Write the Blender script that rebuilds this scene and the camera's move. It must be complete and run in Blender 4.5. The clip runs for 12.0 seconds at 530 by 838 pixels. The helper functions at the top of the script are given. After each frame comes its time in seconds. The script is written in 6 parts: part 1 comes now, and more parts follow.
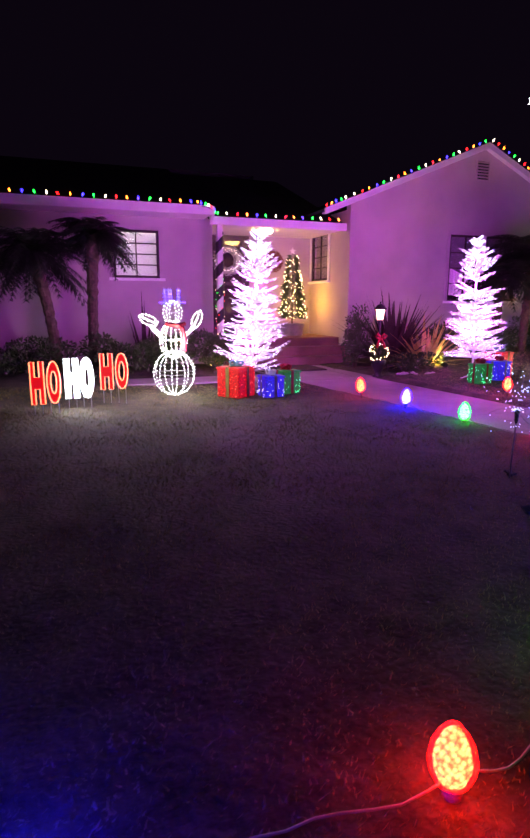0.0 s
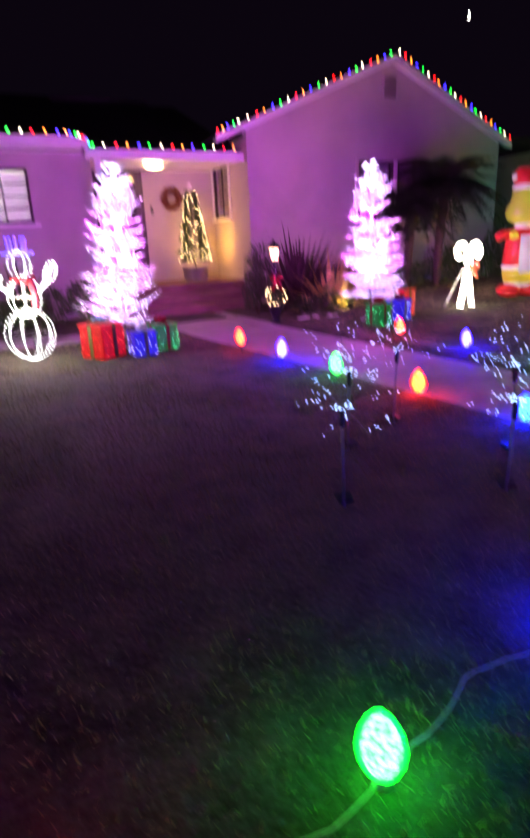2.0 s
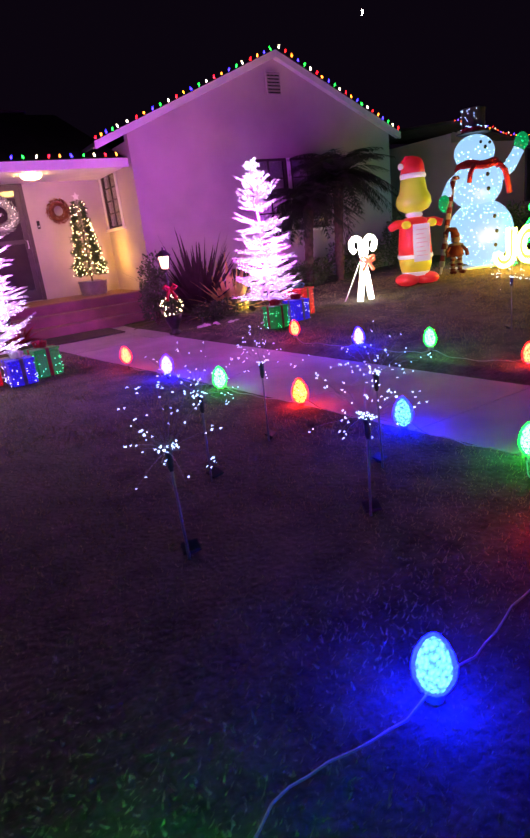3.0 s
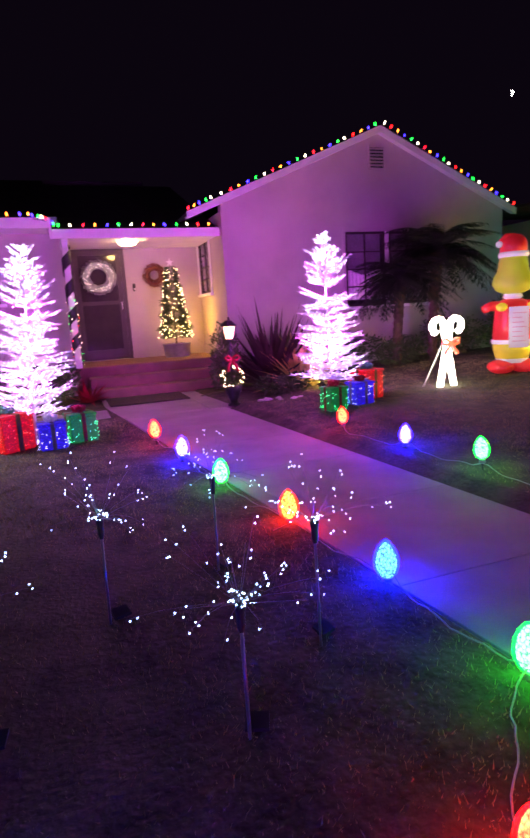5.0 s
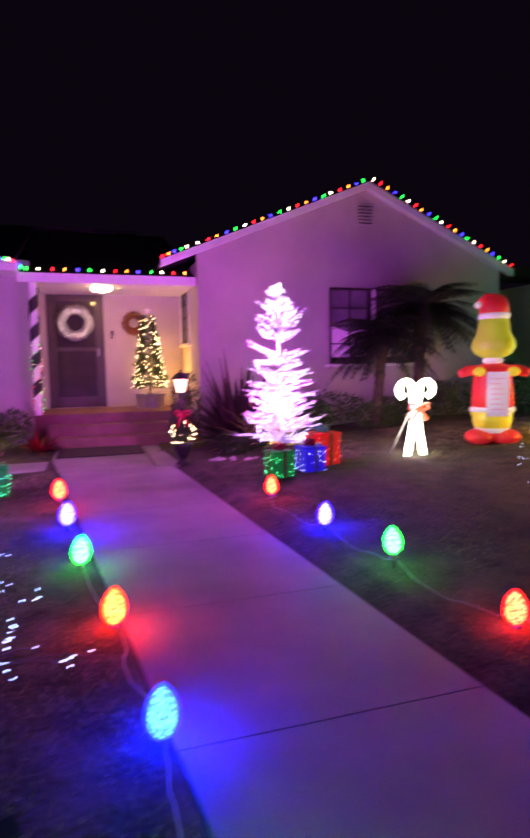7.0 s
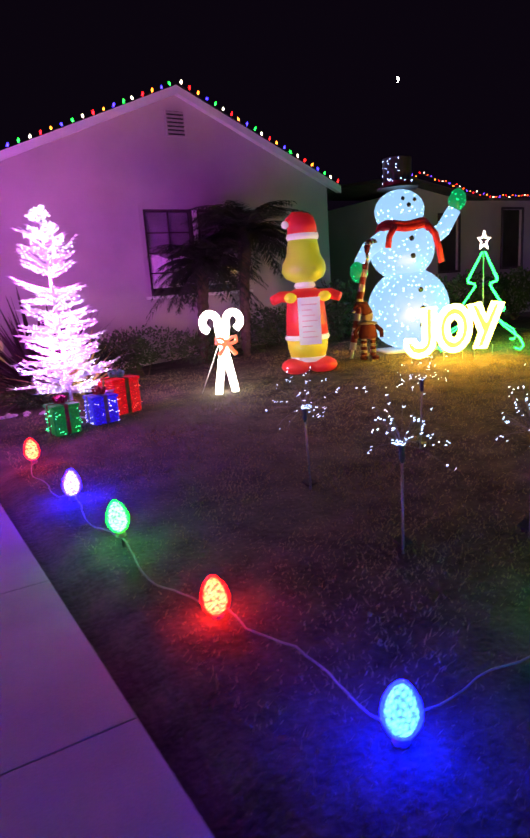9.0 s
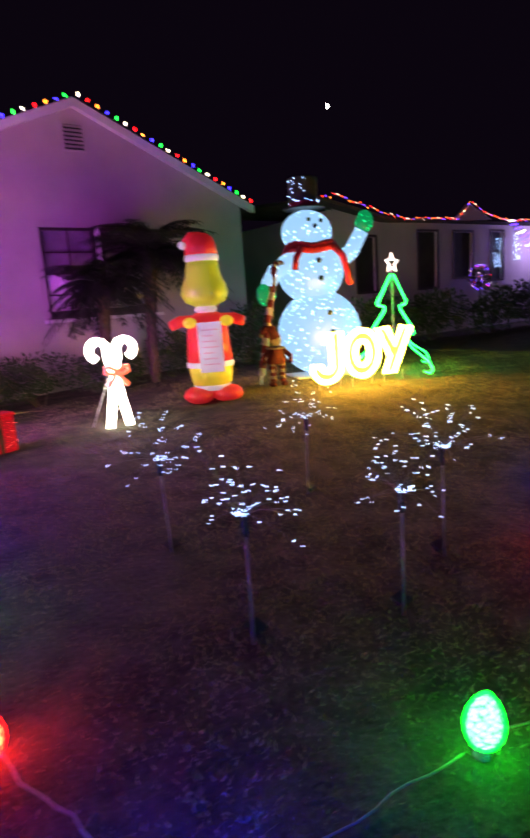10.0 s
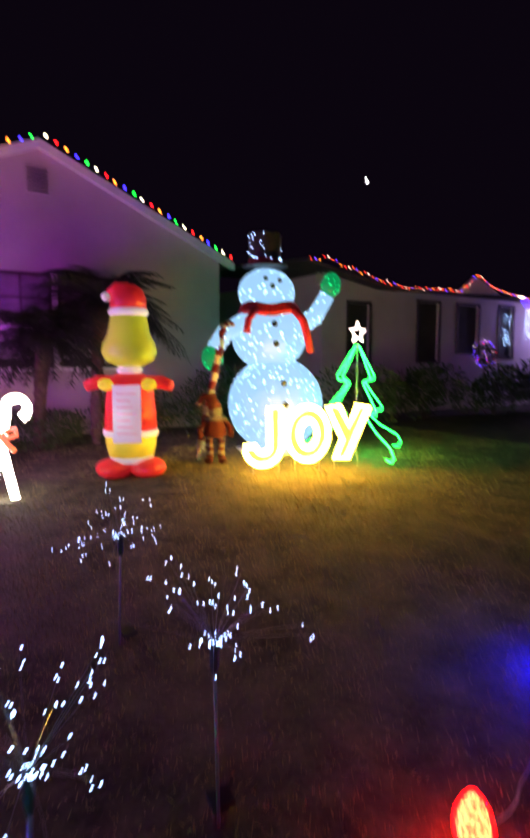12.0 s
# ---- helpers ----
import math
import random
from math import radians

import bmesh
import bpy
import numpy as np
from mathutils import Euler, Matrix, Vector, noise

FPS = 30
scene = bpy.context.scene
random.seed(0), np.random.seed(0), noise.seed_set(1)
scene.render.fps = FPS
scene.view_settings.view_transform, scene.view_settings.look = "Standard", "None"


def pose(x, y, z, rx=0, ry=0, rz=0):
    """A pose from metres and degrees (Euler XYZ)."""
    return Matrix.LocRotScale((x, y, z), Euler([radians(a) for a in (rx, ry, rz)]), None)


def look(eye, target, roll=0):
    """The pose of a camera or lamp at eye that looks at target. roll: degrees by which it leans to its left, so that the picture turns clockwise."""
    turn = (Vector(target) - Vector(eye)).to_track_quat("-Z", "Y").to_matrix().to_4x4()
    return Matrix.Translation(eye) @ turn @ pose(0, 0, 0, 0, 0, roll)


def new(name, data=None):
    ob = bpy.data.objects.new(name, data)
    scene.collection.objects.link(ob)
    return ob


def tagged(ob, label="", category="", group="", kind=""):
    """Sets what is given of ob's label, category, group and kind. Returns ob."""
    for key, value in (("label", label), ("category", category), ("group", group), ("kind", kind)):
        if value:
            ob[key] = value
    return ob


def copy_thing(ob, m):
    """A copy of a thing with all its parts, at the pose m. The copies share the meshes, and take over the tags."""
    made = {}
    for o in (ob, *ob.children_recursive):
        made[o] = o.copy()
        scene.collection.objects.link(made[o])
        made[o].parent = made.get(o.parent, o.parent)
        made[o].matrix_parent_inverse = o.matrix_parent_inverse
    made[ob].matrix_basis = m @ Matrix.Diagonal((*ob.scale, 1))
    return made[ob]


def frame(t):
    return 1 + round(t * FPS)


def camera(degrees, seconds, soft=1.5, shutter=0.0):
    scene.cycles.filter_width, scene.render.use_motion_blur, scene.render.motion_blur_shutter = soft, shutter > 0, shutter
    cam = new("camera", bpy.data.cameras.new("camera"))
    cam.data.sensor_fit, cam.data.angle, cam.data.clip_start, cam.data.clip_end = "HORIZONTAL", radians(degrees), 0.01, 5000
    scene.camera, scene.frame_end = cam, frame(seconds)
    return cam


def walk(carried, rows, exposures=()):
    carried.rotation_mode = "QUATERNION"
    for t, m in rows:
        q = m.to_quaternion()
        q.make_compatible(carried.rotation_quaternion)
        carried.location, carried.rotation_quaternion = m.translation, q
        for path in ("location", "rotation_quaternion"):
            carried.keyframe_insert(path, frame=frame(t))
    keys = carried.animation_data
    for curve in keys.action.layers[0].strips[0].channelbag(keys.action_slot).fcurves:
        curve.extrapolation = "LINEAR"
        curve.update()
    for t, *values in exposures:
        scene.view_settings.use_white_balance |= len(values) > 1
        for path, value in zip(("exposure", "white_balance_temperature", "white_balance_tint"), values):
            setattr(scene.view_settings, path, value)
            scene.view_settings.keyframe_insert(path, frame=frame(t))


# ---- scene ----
cam = camera(50.0, 12.0, soft=2.3, shutter=0.45)
PATH = [
    (0, (1.526, 0.240, 1.100), (2.187, 2.086, 0.708), 0.1),
    (0.067, (1.560, 0.252, 1.095), (2.222, 2.097, 0.704), -0.1),
    (0.433, (1.785, 0.312, 1.057), (2.549, 2.124, 0.690), -2.7),
    (0.5, (1.824, 0.327, 1.058), (2.608, 2.130, 0.691), -2.7),
    (0.567, (1.863, 0.342, 1.059), (2.666, 2.136, 0.692), -2.7),
    (0.933, (2.078, 0.449, 1.112), (3.064, 2.162, 0.806), -1.2),
    (1, (2.110, 0.459, 1.116), (3.127, 2.152, 0.798), -1.2),
    (1.067, (2.142, 0.469, 1.120), (3.190, 2.140, 0.790), -1.2),
    (1.433, (2.269, 0.476, 1.118), (3.199, 2.200, 0.712), -3.1),
    (1.5, (2.300, 0.480, 1.118), (3.198, 2.224, 0.728), -3.1),
    (1.567, (2.331, 0.484, 1.118), (3.197, 2.248, 0.744), -3.1),
    (1.933, (2.540, 0.513, 1.123), (3.317, 2.278, 0.595), -2.6),
    (2, (2.578, 0.519, 1.122), (3.359, 2.263, 0.530), -2.6),
    (2.067, (2.616, 0.525, 1.121), (3.399, 2.244, 0.467), -2.6),
    (2.433, (2.828, 0.560, 1.096), (3.734, 2.213, 0.430), -6.7),
    (2.5, (2.864, 0.566, 1.097), (3.803, 2.216, 0.466), -6.7),
    (2.567, (2.900, 0.572, 1.098), (3.871, 2.217, 0.503), -6.7),
    (3, (3.125, 0.615, 1.131), (4.088, 2.260, 0.526), -6.8),
    (3.2, (3.229, 0.642, 1.121), (4.128, 2.327, 0.528), -5.5),
    (4.8, (4.042, 0.834, 1.180), (4.829, 2.635, 0.809), -3.1),
    (4.933, (4.089, 0.837, 1.183), (4.766, 2.683, 0.817), -3.6),
    (5, (4.120, 0.842, 1.184), (4.765, 2.699, 0.818), -3.6),
    (5.067, (4.151, 0.847, 1.185), (4.764, 2.715, 0.819), -3.6),
    (5.433, (4.334, 0.876, 1.190), (4.712, 2.818, 0.899), 0.2),
    (5.5, (4.364, 0.884, 1.188), (4.747, 2.824, 0.890), 0.2),
    (5.567, (4.394, 0.892, 1.186), (4.782, 2.830, 0.881), 0.2),
    (5.933, (4.545, 0.953, 1.158), (4.960, 2.878, 0.805), -4.1),
    (6, (4.577, 0.966, 1.158), (5.025, 2.889, 0.840), -4.1),
    (6.067, (4.609, 0.979, 1.158), (5.090, 2.899, 0.875), -4.1),
    (6.433, (4.805, 1.060, 1.194), (5.368, 2.963, 0.942), -2.8),
    (6.5, (4.843, 1.072, 1.195), (5.437, 2.964, 0.936), -2.8),
    (6.567, (4.881, 1.084, 1.196), (5.506, 2.965, 0.930), -2.8),
    (6.933, (5.114, 1.132, 1.176), (5.665, 3.045, 0.980), -1.0),
    (7, (5.154, 1.140, 1.173), (5.736, 3.045, 0.990), -1.0),
    (7.067, (5.194, 1.148, 1.170), (5.807, 3.044, 1.000), -1.0),
    (7.433, (5.401, 1.178, 1.158), (6.052, 3.053, 0.914), -3.0),
    (7.5, (5.441, 1.190, 1.154), (6.135, 3.049, 0.907), -3.0),
    (7.567, (5.481, 1.202, 1.150), (6.218, 3.044, 0.900), -3.0),
    (7.7, (5.571, 1.265, 1.126), (6.374, 3.073, 0.830), -2.9),
    (9.3, (6.352, 1.378, 1.197), (7.302, 3.082, 0.755), -3.5),
    (9.433, (6.440, 1.413, 1.183), (7.414, 3.106, 0.754), -3.1),
    (9.5, (6.482, 1.424, 1.186), (7.475, 3.111, 0.776), -3.1),
    (9.567, (6.524, 1.435, 1.189), (7.536, 3.116, 0.798), -3.1),
    (9.933, (6.747, 1.492, 1.220), (7.834, 3.124, 0.831), -4.2),
    (10, (6.788, 1.497, 1.224), (7.900, 3.110, 0.824), -4.2),
    (10.067, (6.829, 1.502, 1.228), (7.966, 3.095, 0.818), -4.2),
    (10.433, (7.054, 1.491, 1.243), (8.157, 3.119, 0.882), -0.1),
    (10.5, (7.097, 1.494, 1.244), (8.181, 3.137, 0.888), -0.1),
    (10.567, (7.140, 1.497, 1.245), (8.204, 3.154, 0.894), -0.1),
    (10.933, (7.383, 1.531, 1.244), (8.370, 3.223, 0.842), -2.4),
    (11, (7.431, 1.548, 1.246), (8.430, 3.239, 0.868), -2.4),
    (11.067, (7.479, 1.565, 1.248), (8.490, 3.255, 0.894), -2.4),
    (11.433, (7.771, 1.740, 1.265), (8.923, 3.362, 1.057), 0.8),
    (11.5, (7.818, 1.755, 1.267), (8.996, 3.354, 1.035), 0.8),
    (11.567, (7.865, 1.770, 1.269), (9.070, 3.346, 1.014), 0.8),
    (11.933, (8.091, 1.775, 1.276), (9.193, 3.426, 1.033), -0.0),
    (12, (8.133, 1.778, 1.277), (9.202, 3.457, 1.077), -0.0),
]
walk(cam, [(t, look(eye, target, roll)) for t, eye, target, roll in PATH])

# ---- night sky and moon ----
world = bpy.data.worlds.new("night_sky")
scene.world = world
world.use_nodes = True
world.node_tree.nodes["Background"].inputs["Color"].default_value = (0.45, 0.22, 0.62, 1)
world.node_tree.nodes["Background"].inputs["Strength"].default_value = 0.0070
scene.view_settings.exposure = 0.0

rnd = random.Random(7)
TAU = 2 * math.pi


def step01(a, b, v):
    k = min(1.0, max(0.0, (v - a) / (b - a)))
    return k * k * (3 - 2 * k)


def walk_left(y):
    return 5.68 - 0.114 * y


def walk_right(y):
    return 6.70 - 0.078 * y


def lawn_z(x, y):
    """Height of the lawn: level by the walkway, a mound towards the snowman."""
    left = 0.06 * (1 - step01(1.4, 2.4, x)) - 0.02 * step01(2.4, 3.2, x) * (1 - step01(4.2, 5.0, x))
    right = 0.04 * step01(6.4, 7.4, x) + 0.13 * step01(8.0, 11.0, x)
    far = 0.05 * step01(6.8, 7.6, x) * step01(2.0, 3.0, y)
    return (left + right) * step01(2.8, 6.4, y) + 0.02 + 0.4 * far


# ---- materials ----
def pbr(name, col, rough=0.6, metal=0.0, scale=6.0, var=0.25, bump=0.3, fine=60.0, spec=0.4, rand=0.0):
    m = bpy.data.materials.new(name)
    m.use_nodes = True
    nt = m.node_tree
    b = nt.nodes["Principled BSDF"]
    b.inputs["Roughness"].default_value, b.inputs["Metallic"].default_value = rough, metal
    b.inputs["Specular IOR Level"].default_value = spec
    tc = nt.nodes.new("ShaderNodeTexCoord")
    n1 = nt.nodes.new("ShaderNodeTexNoise")
    n1.inputs["Scale"].default_value, n1.inputs["Detail"].default_value = scale, 6
    n2 = nt.nodes.new("ShaderNodeTexNoise")
    n2.inputs["Scale"].default_value, n2.inputs["Detail"].default_value = fine, 4
    for n in (n1, n2):
        nt.links.new(tc.outputs["Object"], n.inputs["Vector"])
    add = nt.nodes.new("ShaderNodeMath")
    add.operation = "ADD"
    nt.links.new(n1.outputs["Fac"], add.inputs[0])
    half = nt.nodes.new("ShaderNodeMath")
    half.operation = "MULTIPLY"
    half.inputs[1].default_value = 0.45
    nt.links.new(n2.outputs["Fac"], half.inputs[0])
    nt.links.new(half.outputs[0], add.inputs[1])
    last = add
    if rand:
        info = nt.nodes.new("ShaderNodeObjectInfo")
        geo = nt.nodes.new("ShaderNodeNewGeometry")
        for out in (info.outputs["Random"], geo.outputs["Random Per Island"]):
            ma = nt.nodes.new("ShaderNodeMath")
            ma.operation = "MULTIPLY_ADD"
            ma.inputs[1].default_value = rand
            nt.links.new(out, ma.inputs[0])
            nt.links.new(last.outputs[0], ma.inputs[2])
            last = ma
    ramp = nt.nodes.new("ShaderNodeValToRGB")
    ramp.color_ramp.elements[0].position = 0.45
    ramp.color_ramp.elements[1].position = 1.0 + 1.2 * rand
    ramp.color_ramp.elements[0].color = (*[c * (1 - var) for c in col], 1)
    ramp.color_ramp.elements[1].color = (*[min(1, c * (1 + var)) for c in col], 1)
    nt.links.new(last.outputs[0], ramp.inputs["Fac"])
    nt.links.new(ramp.outputs["Color"], b.inputs["Base Color"])
    if bump:
        bp = nt.nodes.new("ShaderNodeBump")
        bp.inputs["Strength"].default_value, bp.inputs["Distance"].default_value = bump, 0.01
        nt.links.new(n2.outputs["Fac"], bp.inputs["Height"])
        nt.links.new(bp.outputs["Normal"], b.inputs["Normal"])
    return m


def glow(name, col, power, base=None, spots=None, rough=0.4):
    """A lit surface. spots: cell scale, dim and bright factors of small lamps behind it, or of painted shading."""
    m = bpy.data.materials.new(name)
    m.use_nodes = True
    nt = m.node_tree
    b = nt.nodes["Principled BSDF"]
    b.inputs["Base Color"].default_value = (*(base or [0.3 + 0.5 * c for c in col]), 1)
    b.inputs["Roughness"].default_value = rough
    b.inputs["Emission Color"].default_value = (*col, 1)
    b.inputs["Emission Strength"].default_value = power
    if spots:
        tc = nt.nodes.new("ShaderNodeTexCoord")
        vo = nt.nodes.new("ShaderNodeTexVoronoi")
        vo.inputs["Scale"].default_value = spots[0]
        nt.links.new(tc.outputs["Object"], vo.inputs["Vector"])
        mr = nt.nodes.new("ShaderNodeMapRange")
        mr.inputs["From Min"].default_value, mr.inputs["From Max"].default_value = 0.05, spots[3] if len(spots) > 3 else 0.5
        mr.inputs["To Min"].default_value, mr.inputs["To Max"].default_value = power * spots[2], power * spots[1]
        nt.links.new(vo.outputs["Distance"], mr.inputs["Value"])
        nt.links.new(mr.outputs["Result"], b.inputs["Emission Strength"])
    return m


STUCCO = pbr("stucco", (0.50, 0.42, 0.44), 0.9, scale=1.3, var=0.16, bump=0.55, fine=90)
TRIM = pbr("white_trim_paint", (0.86, 0.83, 0.84), 0.5, scale=4, var=0.08, bump=0.1)
SHINGLE = pbr("roof_shingle", (0.05, 0.045, 0.05), 0.9, scale=5, var=0.4, bump=0.6)
CONCRETE = pbr("concrete", (0.28, 0.23, 0.26), 0.75, scale=2.2, var=0.22, bump=0.35, fine=140, rand=0.06)
RED_STEP = pbr("red_stained_concrete", (0.23, 0.11, 0.10), 0.7, scale=4, var=0.25, bump=0.3)
MAT_DARK = pbr("dark_rubber", (0.05, 0.035, 0.035), 0.9, scale=20, var=0.3, bump=0.5)
SOIL = pbr("lawn_soil", (0.060, 0.051, 0.036), 1.0, scale=5.0, var=0.75, bump=1.0, fine=38)
GRASS = pbr("dormant_grass", (0.180, 0.158, 0.078), 0.85, scale=5.0, var=0.85, bump=0.0, rand=0.2, spec=0.15)
BARK = pbr("palm_bark", (0.10, 0.065, 0.055), 0.95, scale=14, var=0.5, bump=0.9, fine=40)
PALM = pbr("palm_leaf", (0.022, 0.030, 0.018), 0.7, scale=9, var=0.35, bump=0.1)
LEAF = pbr("shrub_leaf", (0.05, 0.075, 0.03), 0.5, scale=9, var=0.4, bump=0.1, rand=0.15)
FLAX = pbr("flax_leaf", (0.050, 0.022, 0.028), 0.5, scale=9, var=0.35, bump=0.1)
YUCCA = pbr("yellow_leaf", (0.58, 0.46, 0.13), 0.5, scale=9, var=0.3, bump=0.1)
FIR = pbr("fir_needle", (0.05, 0.08, 0.03), 0.6, scale=20, var=0.4, bump=0.1)
FRAME_DARK = pbr("dark_window_frame", (0.05, 0.03, 0.035), 0.5, scale=8, var=0.2, bump=0.1)
DOOR = pbr("dark_door_paint", (0.075, 0.05, 0.06), 0.45, scale=6, var=0.2, bump=0.1)
SCREEN = pbr("storm_glass", (0.06, 0.042, 0.055), 0.07, scale=4, var=0.15, bump=0.0, spec=0.6)
BLIND = pbr("white_blind", (0.82, 0.80, 0.78), 0.6, scale=6, var=0.06, bump=0.05)
SLAT = pbr("translucent_blind", (0.80, 0.78, 0.76), 0.6, scale=6, var=0.06, bump=0.0)
_nt = SLAT.node_tree
_tr, _mx = _nt.nodes.new("ShaderNodeBsdfTranslucent"), _nt.nodes.new("ShaderNodeMixShader")
_mx.inputs[0].default_value = 0.45
_nt.links.new(_nt.nodes["Principled BSDF"].outputs[0], _mx.inputs[1])
_nt.links.new(_tr.outputs[0], _mx.inputs[2])
_nt.links.new(_mx.outputs[0], _nt.nodes["Material Output"].inputs["Surface"])
# grey that imitates the reflection in the double window's upper panes
REFLECTION_GREY = pbr("pane_reflection_grey", (0.20, 0.18, 0.20), 0.8, scale=5, var=0.2)
# near-black colour that paints in the shade of unlit interiors
UNLIT_INTERIOR = pbr("painted_unlit_interior", (0.04, 0.035, 0.04), 0.9, scale=3, var=0.3, bump=0)
PVC = pbr("white_plastic", (0.80, 0.79, 0.80), 0.4, scale=12, var=0.06, bump=0.05)
BLACK = pbr("black_plastic", (0.025, 0.023, 0.025), 0.45, scale=12, var=0.2, bump=0.1)
STEEL = pbr("brushed_steel", (0.60, 0.58, 0.60), 0.35, 0.9, scale=12, var=0.15, bump=0.1)
STAKE = pbr("pale_metal_stake", (0.24, 0.22, 0.24), 0.3, 0.5, scale=12, var=0.15, bump=0.05)
IRON = pbr("black_iron", (0.03, 0.028, 0.03), 0.5, 0.4, scale=14, var=0.3, bump=0.2)
CABLE = pbr("pale_cable", (0.30, 0.29, 0.28), 0.5, scale=20, var=0.1, bump=0.05)
RED_CLOTH = pbr("red_ribbon", (0.26, 0.004, 0.016), 0.6, scale=12, var=0.3, bump=0.2)
SCARF = pbr("red_scarf_cloth", (0.52, 0.012, 0.03), 0.7, scale=12, var=0.25, bump=0.2)
TEAL = pbr("teal_ribbon", (0.12, 0.32, 0.30), 0.5, scale=12, var=0.3, bump=0.2)
STONE = pbr("pale_stone", (0.42, 0.39, 0.37), 0.9, scale=9, var=0.3, bump=0.6, rand=0.1)
ZINC = pbr("galvanised_tub", (0.45, 0.44, 0.46), 0.45, 0.7, scale=9, var=0.25, bump=0.2)
STRIPE_WHITE = pbr("white_stripe", (0.34, 0.33, 0.36), 0.5, scale=10, var=0.1, bump=0.1)
STRIPE_RED = pbr("red_stripe", (0.13, 0.008, 0.014), 0.5, scale=10, var=0.2, bump=0.1)
DOLL_WHITE = pbr("doll_white", (0.13, 0.12, 0.13), 0.8, scale=20, var=0.2, bump=0.2)
DOLL_RED = pbr("doll_red_plush", (0.05, 0.002, 0.005), 0.85, scale=20, var=0.3, bump=0.3)
TWIG = pbr("white_twig", (0.78, 0.74, 0.80), 0.5, scale=20, var=0.08, bump=0.05)
GLASS = bpy.data.materials.new("window_glass")
GLASS.use_nodes = True
_g = GLASS.node_tree.nodes["Principled BSDF"]
_g.inputs["Base Color"].default_value = (0.9, 0.9, 0.92, 1)
_g.inputs["Roughness"].default_value = 0.03
_g.inputs["Transmission Weight"].default_value = 1.0
_g.inputs["IOR"].default_value = 1.3

def hue3(main, power, r, g, b):
    """A strong lamp colour: the main channel at full power, the others as given."""
    return tuple(1.0 if k == main else v / power for k, v in enumerate((r, g, b)))


HUES = {  # shell colour, its strength, colour of the hot core inside
    "red": (hue3(0, 42, 0, 0.008, 0.02), 42, (6.0, 2.2, 0.6)), "amber": (hue3(0, 60, 0, 0.10, 0.0), 60, (6.0, 3.2, 0.5)),
    "blue": (hue3(2, 190, 0.06, 0.01, 0), 190, (1.6, 2.4, 9.0)), "green": (hue3(1, 30, 0.0, 0, 0.22), 30, (1.8, 6.0, 2.6)),
    "cyan": (hue3(2, 190, 0.06, 0.14, 0), 190, (0.6, 3.0, 8.0)), "violet": (hue3(2, 300, 0.32, 0.06, 0), 300, (3.2, 3.2, 8.0)),
}
PEAS = {"red": (1.0, 0.004, 0.004), "amber": (1.0, 0.05, 0.0), "blue": (0.022, 0.012, 1.0), "green": (0.004, 1.0, 0.03), "violet": (0.08, 0.02, 1.0),
        "white": (1.0, 0.78, 0.52), "yellow": (1.0, 0.22, 0.01)}


def bulb_plastic(name, rim, power, core):
    """Clear coloured shell with cast dimples, so that the lamp inside shows through."""
    m = glow(name, rim, power, base=[0.02 + 0.25 * c for c in rim])
    nt = m.node_tree
    b = nt.nodes["Principled BSDF"]
    b.inputs["Roughness"].default_value = 0.25
    tc = nt.nodes.new("ShaderNodeTexCoord")
    vo = nt.nodes.new("ShaderNodeTexVoronoi")
    vo.inputs["Scale"].default_value = 85
    nt.links.new(tc.outputs["Object"], vo.inputs["Vector"])
    ramp = nt.nodes.new("ShaderNodeValToRGB")
    ramp.color_ramp.elements[0].position, ramp.color_ramp.elements[1].position = 0.25, 0.75
    ramp.color_ramp.elements[0].color = (0.30, 0.30, 0.30, 1)
    ramp.color_ramp.elements[1].color = (0.85, 0.85, 0.85, 1)
    nt.links.new(vo.outputs["Distance"], ramp.inputs["Fac"])
    clear = nt.nodes.new("ShaderNodeBsdfTransparent")
    mix = nt.nodes.new("ShaderNodeMixShader")
    nt.links.new(ramp.outputs["Color"], mix.inputs[0])
    nt.links.new(clear.outputs[0], mix.inputs[1])
    nt.links.new(b.outputs[0], mix.inputs[2])
    nt.links.new(mix.outputs[0], nt.nodes["Material Output"].inputs["Surface"])
    bp = nt.nodes.new("ShaderNodeBump")
    bp.inputs["Strength"].default_value, bp.inputs["Distance"].default_value = 0.8, 0.01
    nt.links.new(vo.outputs["Distance"], bp.inputs["Height"])
    nt.links.new(bp.outputs["Normal"], b.inputs["Normal"])
    return m


BULB = {k: bulb_plastic(k + "_bulb_plastic", *v) for k, v in HUES.items()}
CORE = {k: glow(k + "_bulb_core", [c / max(v[2]) for c in v[2]], max(v[2])) for k, v in HUES.items()}
CAP_GREY = pbr("grey_bulb_cap", (0.22, 0.20, 0.22), 0.5, scale=20, var=0.1, bump=0.05)
PEA = {k: glow(k + "_pea_light", v, {"blue": 13, "violet": 13, "white": 9}.get(k, 9)) for k, v in PEAS.items()}
LED_COOL = glow("cool_white_led", (0.36, 0.58, 1.0), 10)
LED_TREE = glow("lavender_white_led", (0.72, 0.58, 1.0), 12)
LED_WARM = glow("warm_white_led", (1.0, 0.66, 0.28), 16)
LED_PALE = glow("pale_led", (1.0, 0.78, 0.70), 5)
ROPE_WHITE = glow("white_rope_light", (0.86, 0.97, 0.90), 9)
ROPE_SIGN = glow("white_sign_rope", (0.86, 0.92, 1.0), 4)
ROPE_BLUE = glow("blue_rope_light", (0.022, 0.014, 1.0), 11)
ROPE_GOLD = glow("gold_rope_light", (1.0, 0.52, 0.035), 74)
ROPE_GREEN = glow("green_rope_light", (0.012, 1.0, 0.06), 14, base=(0.0, 0.02, 0.004))
ROPE_RED = glow("red_rope_light", (1.0, 0.24, 0.10), 2.6)
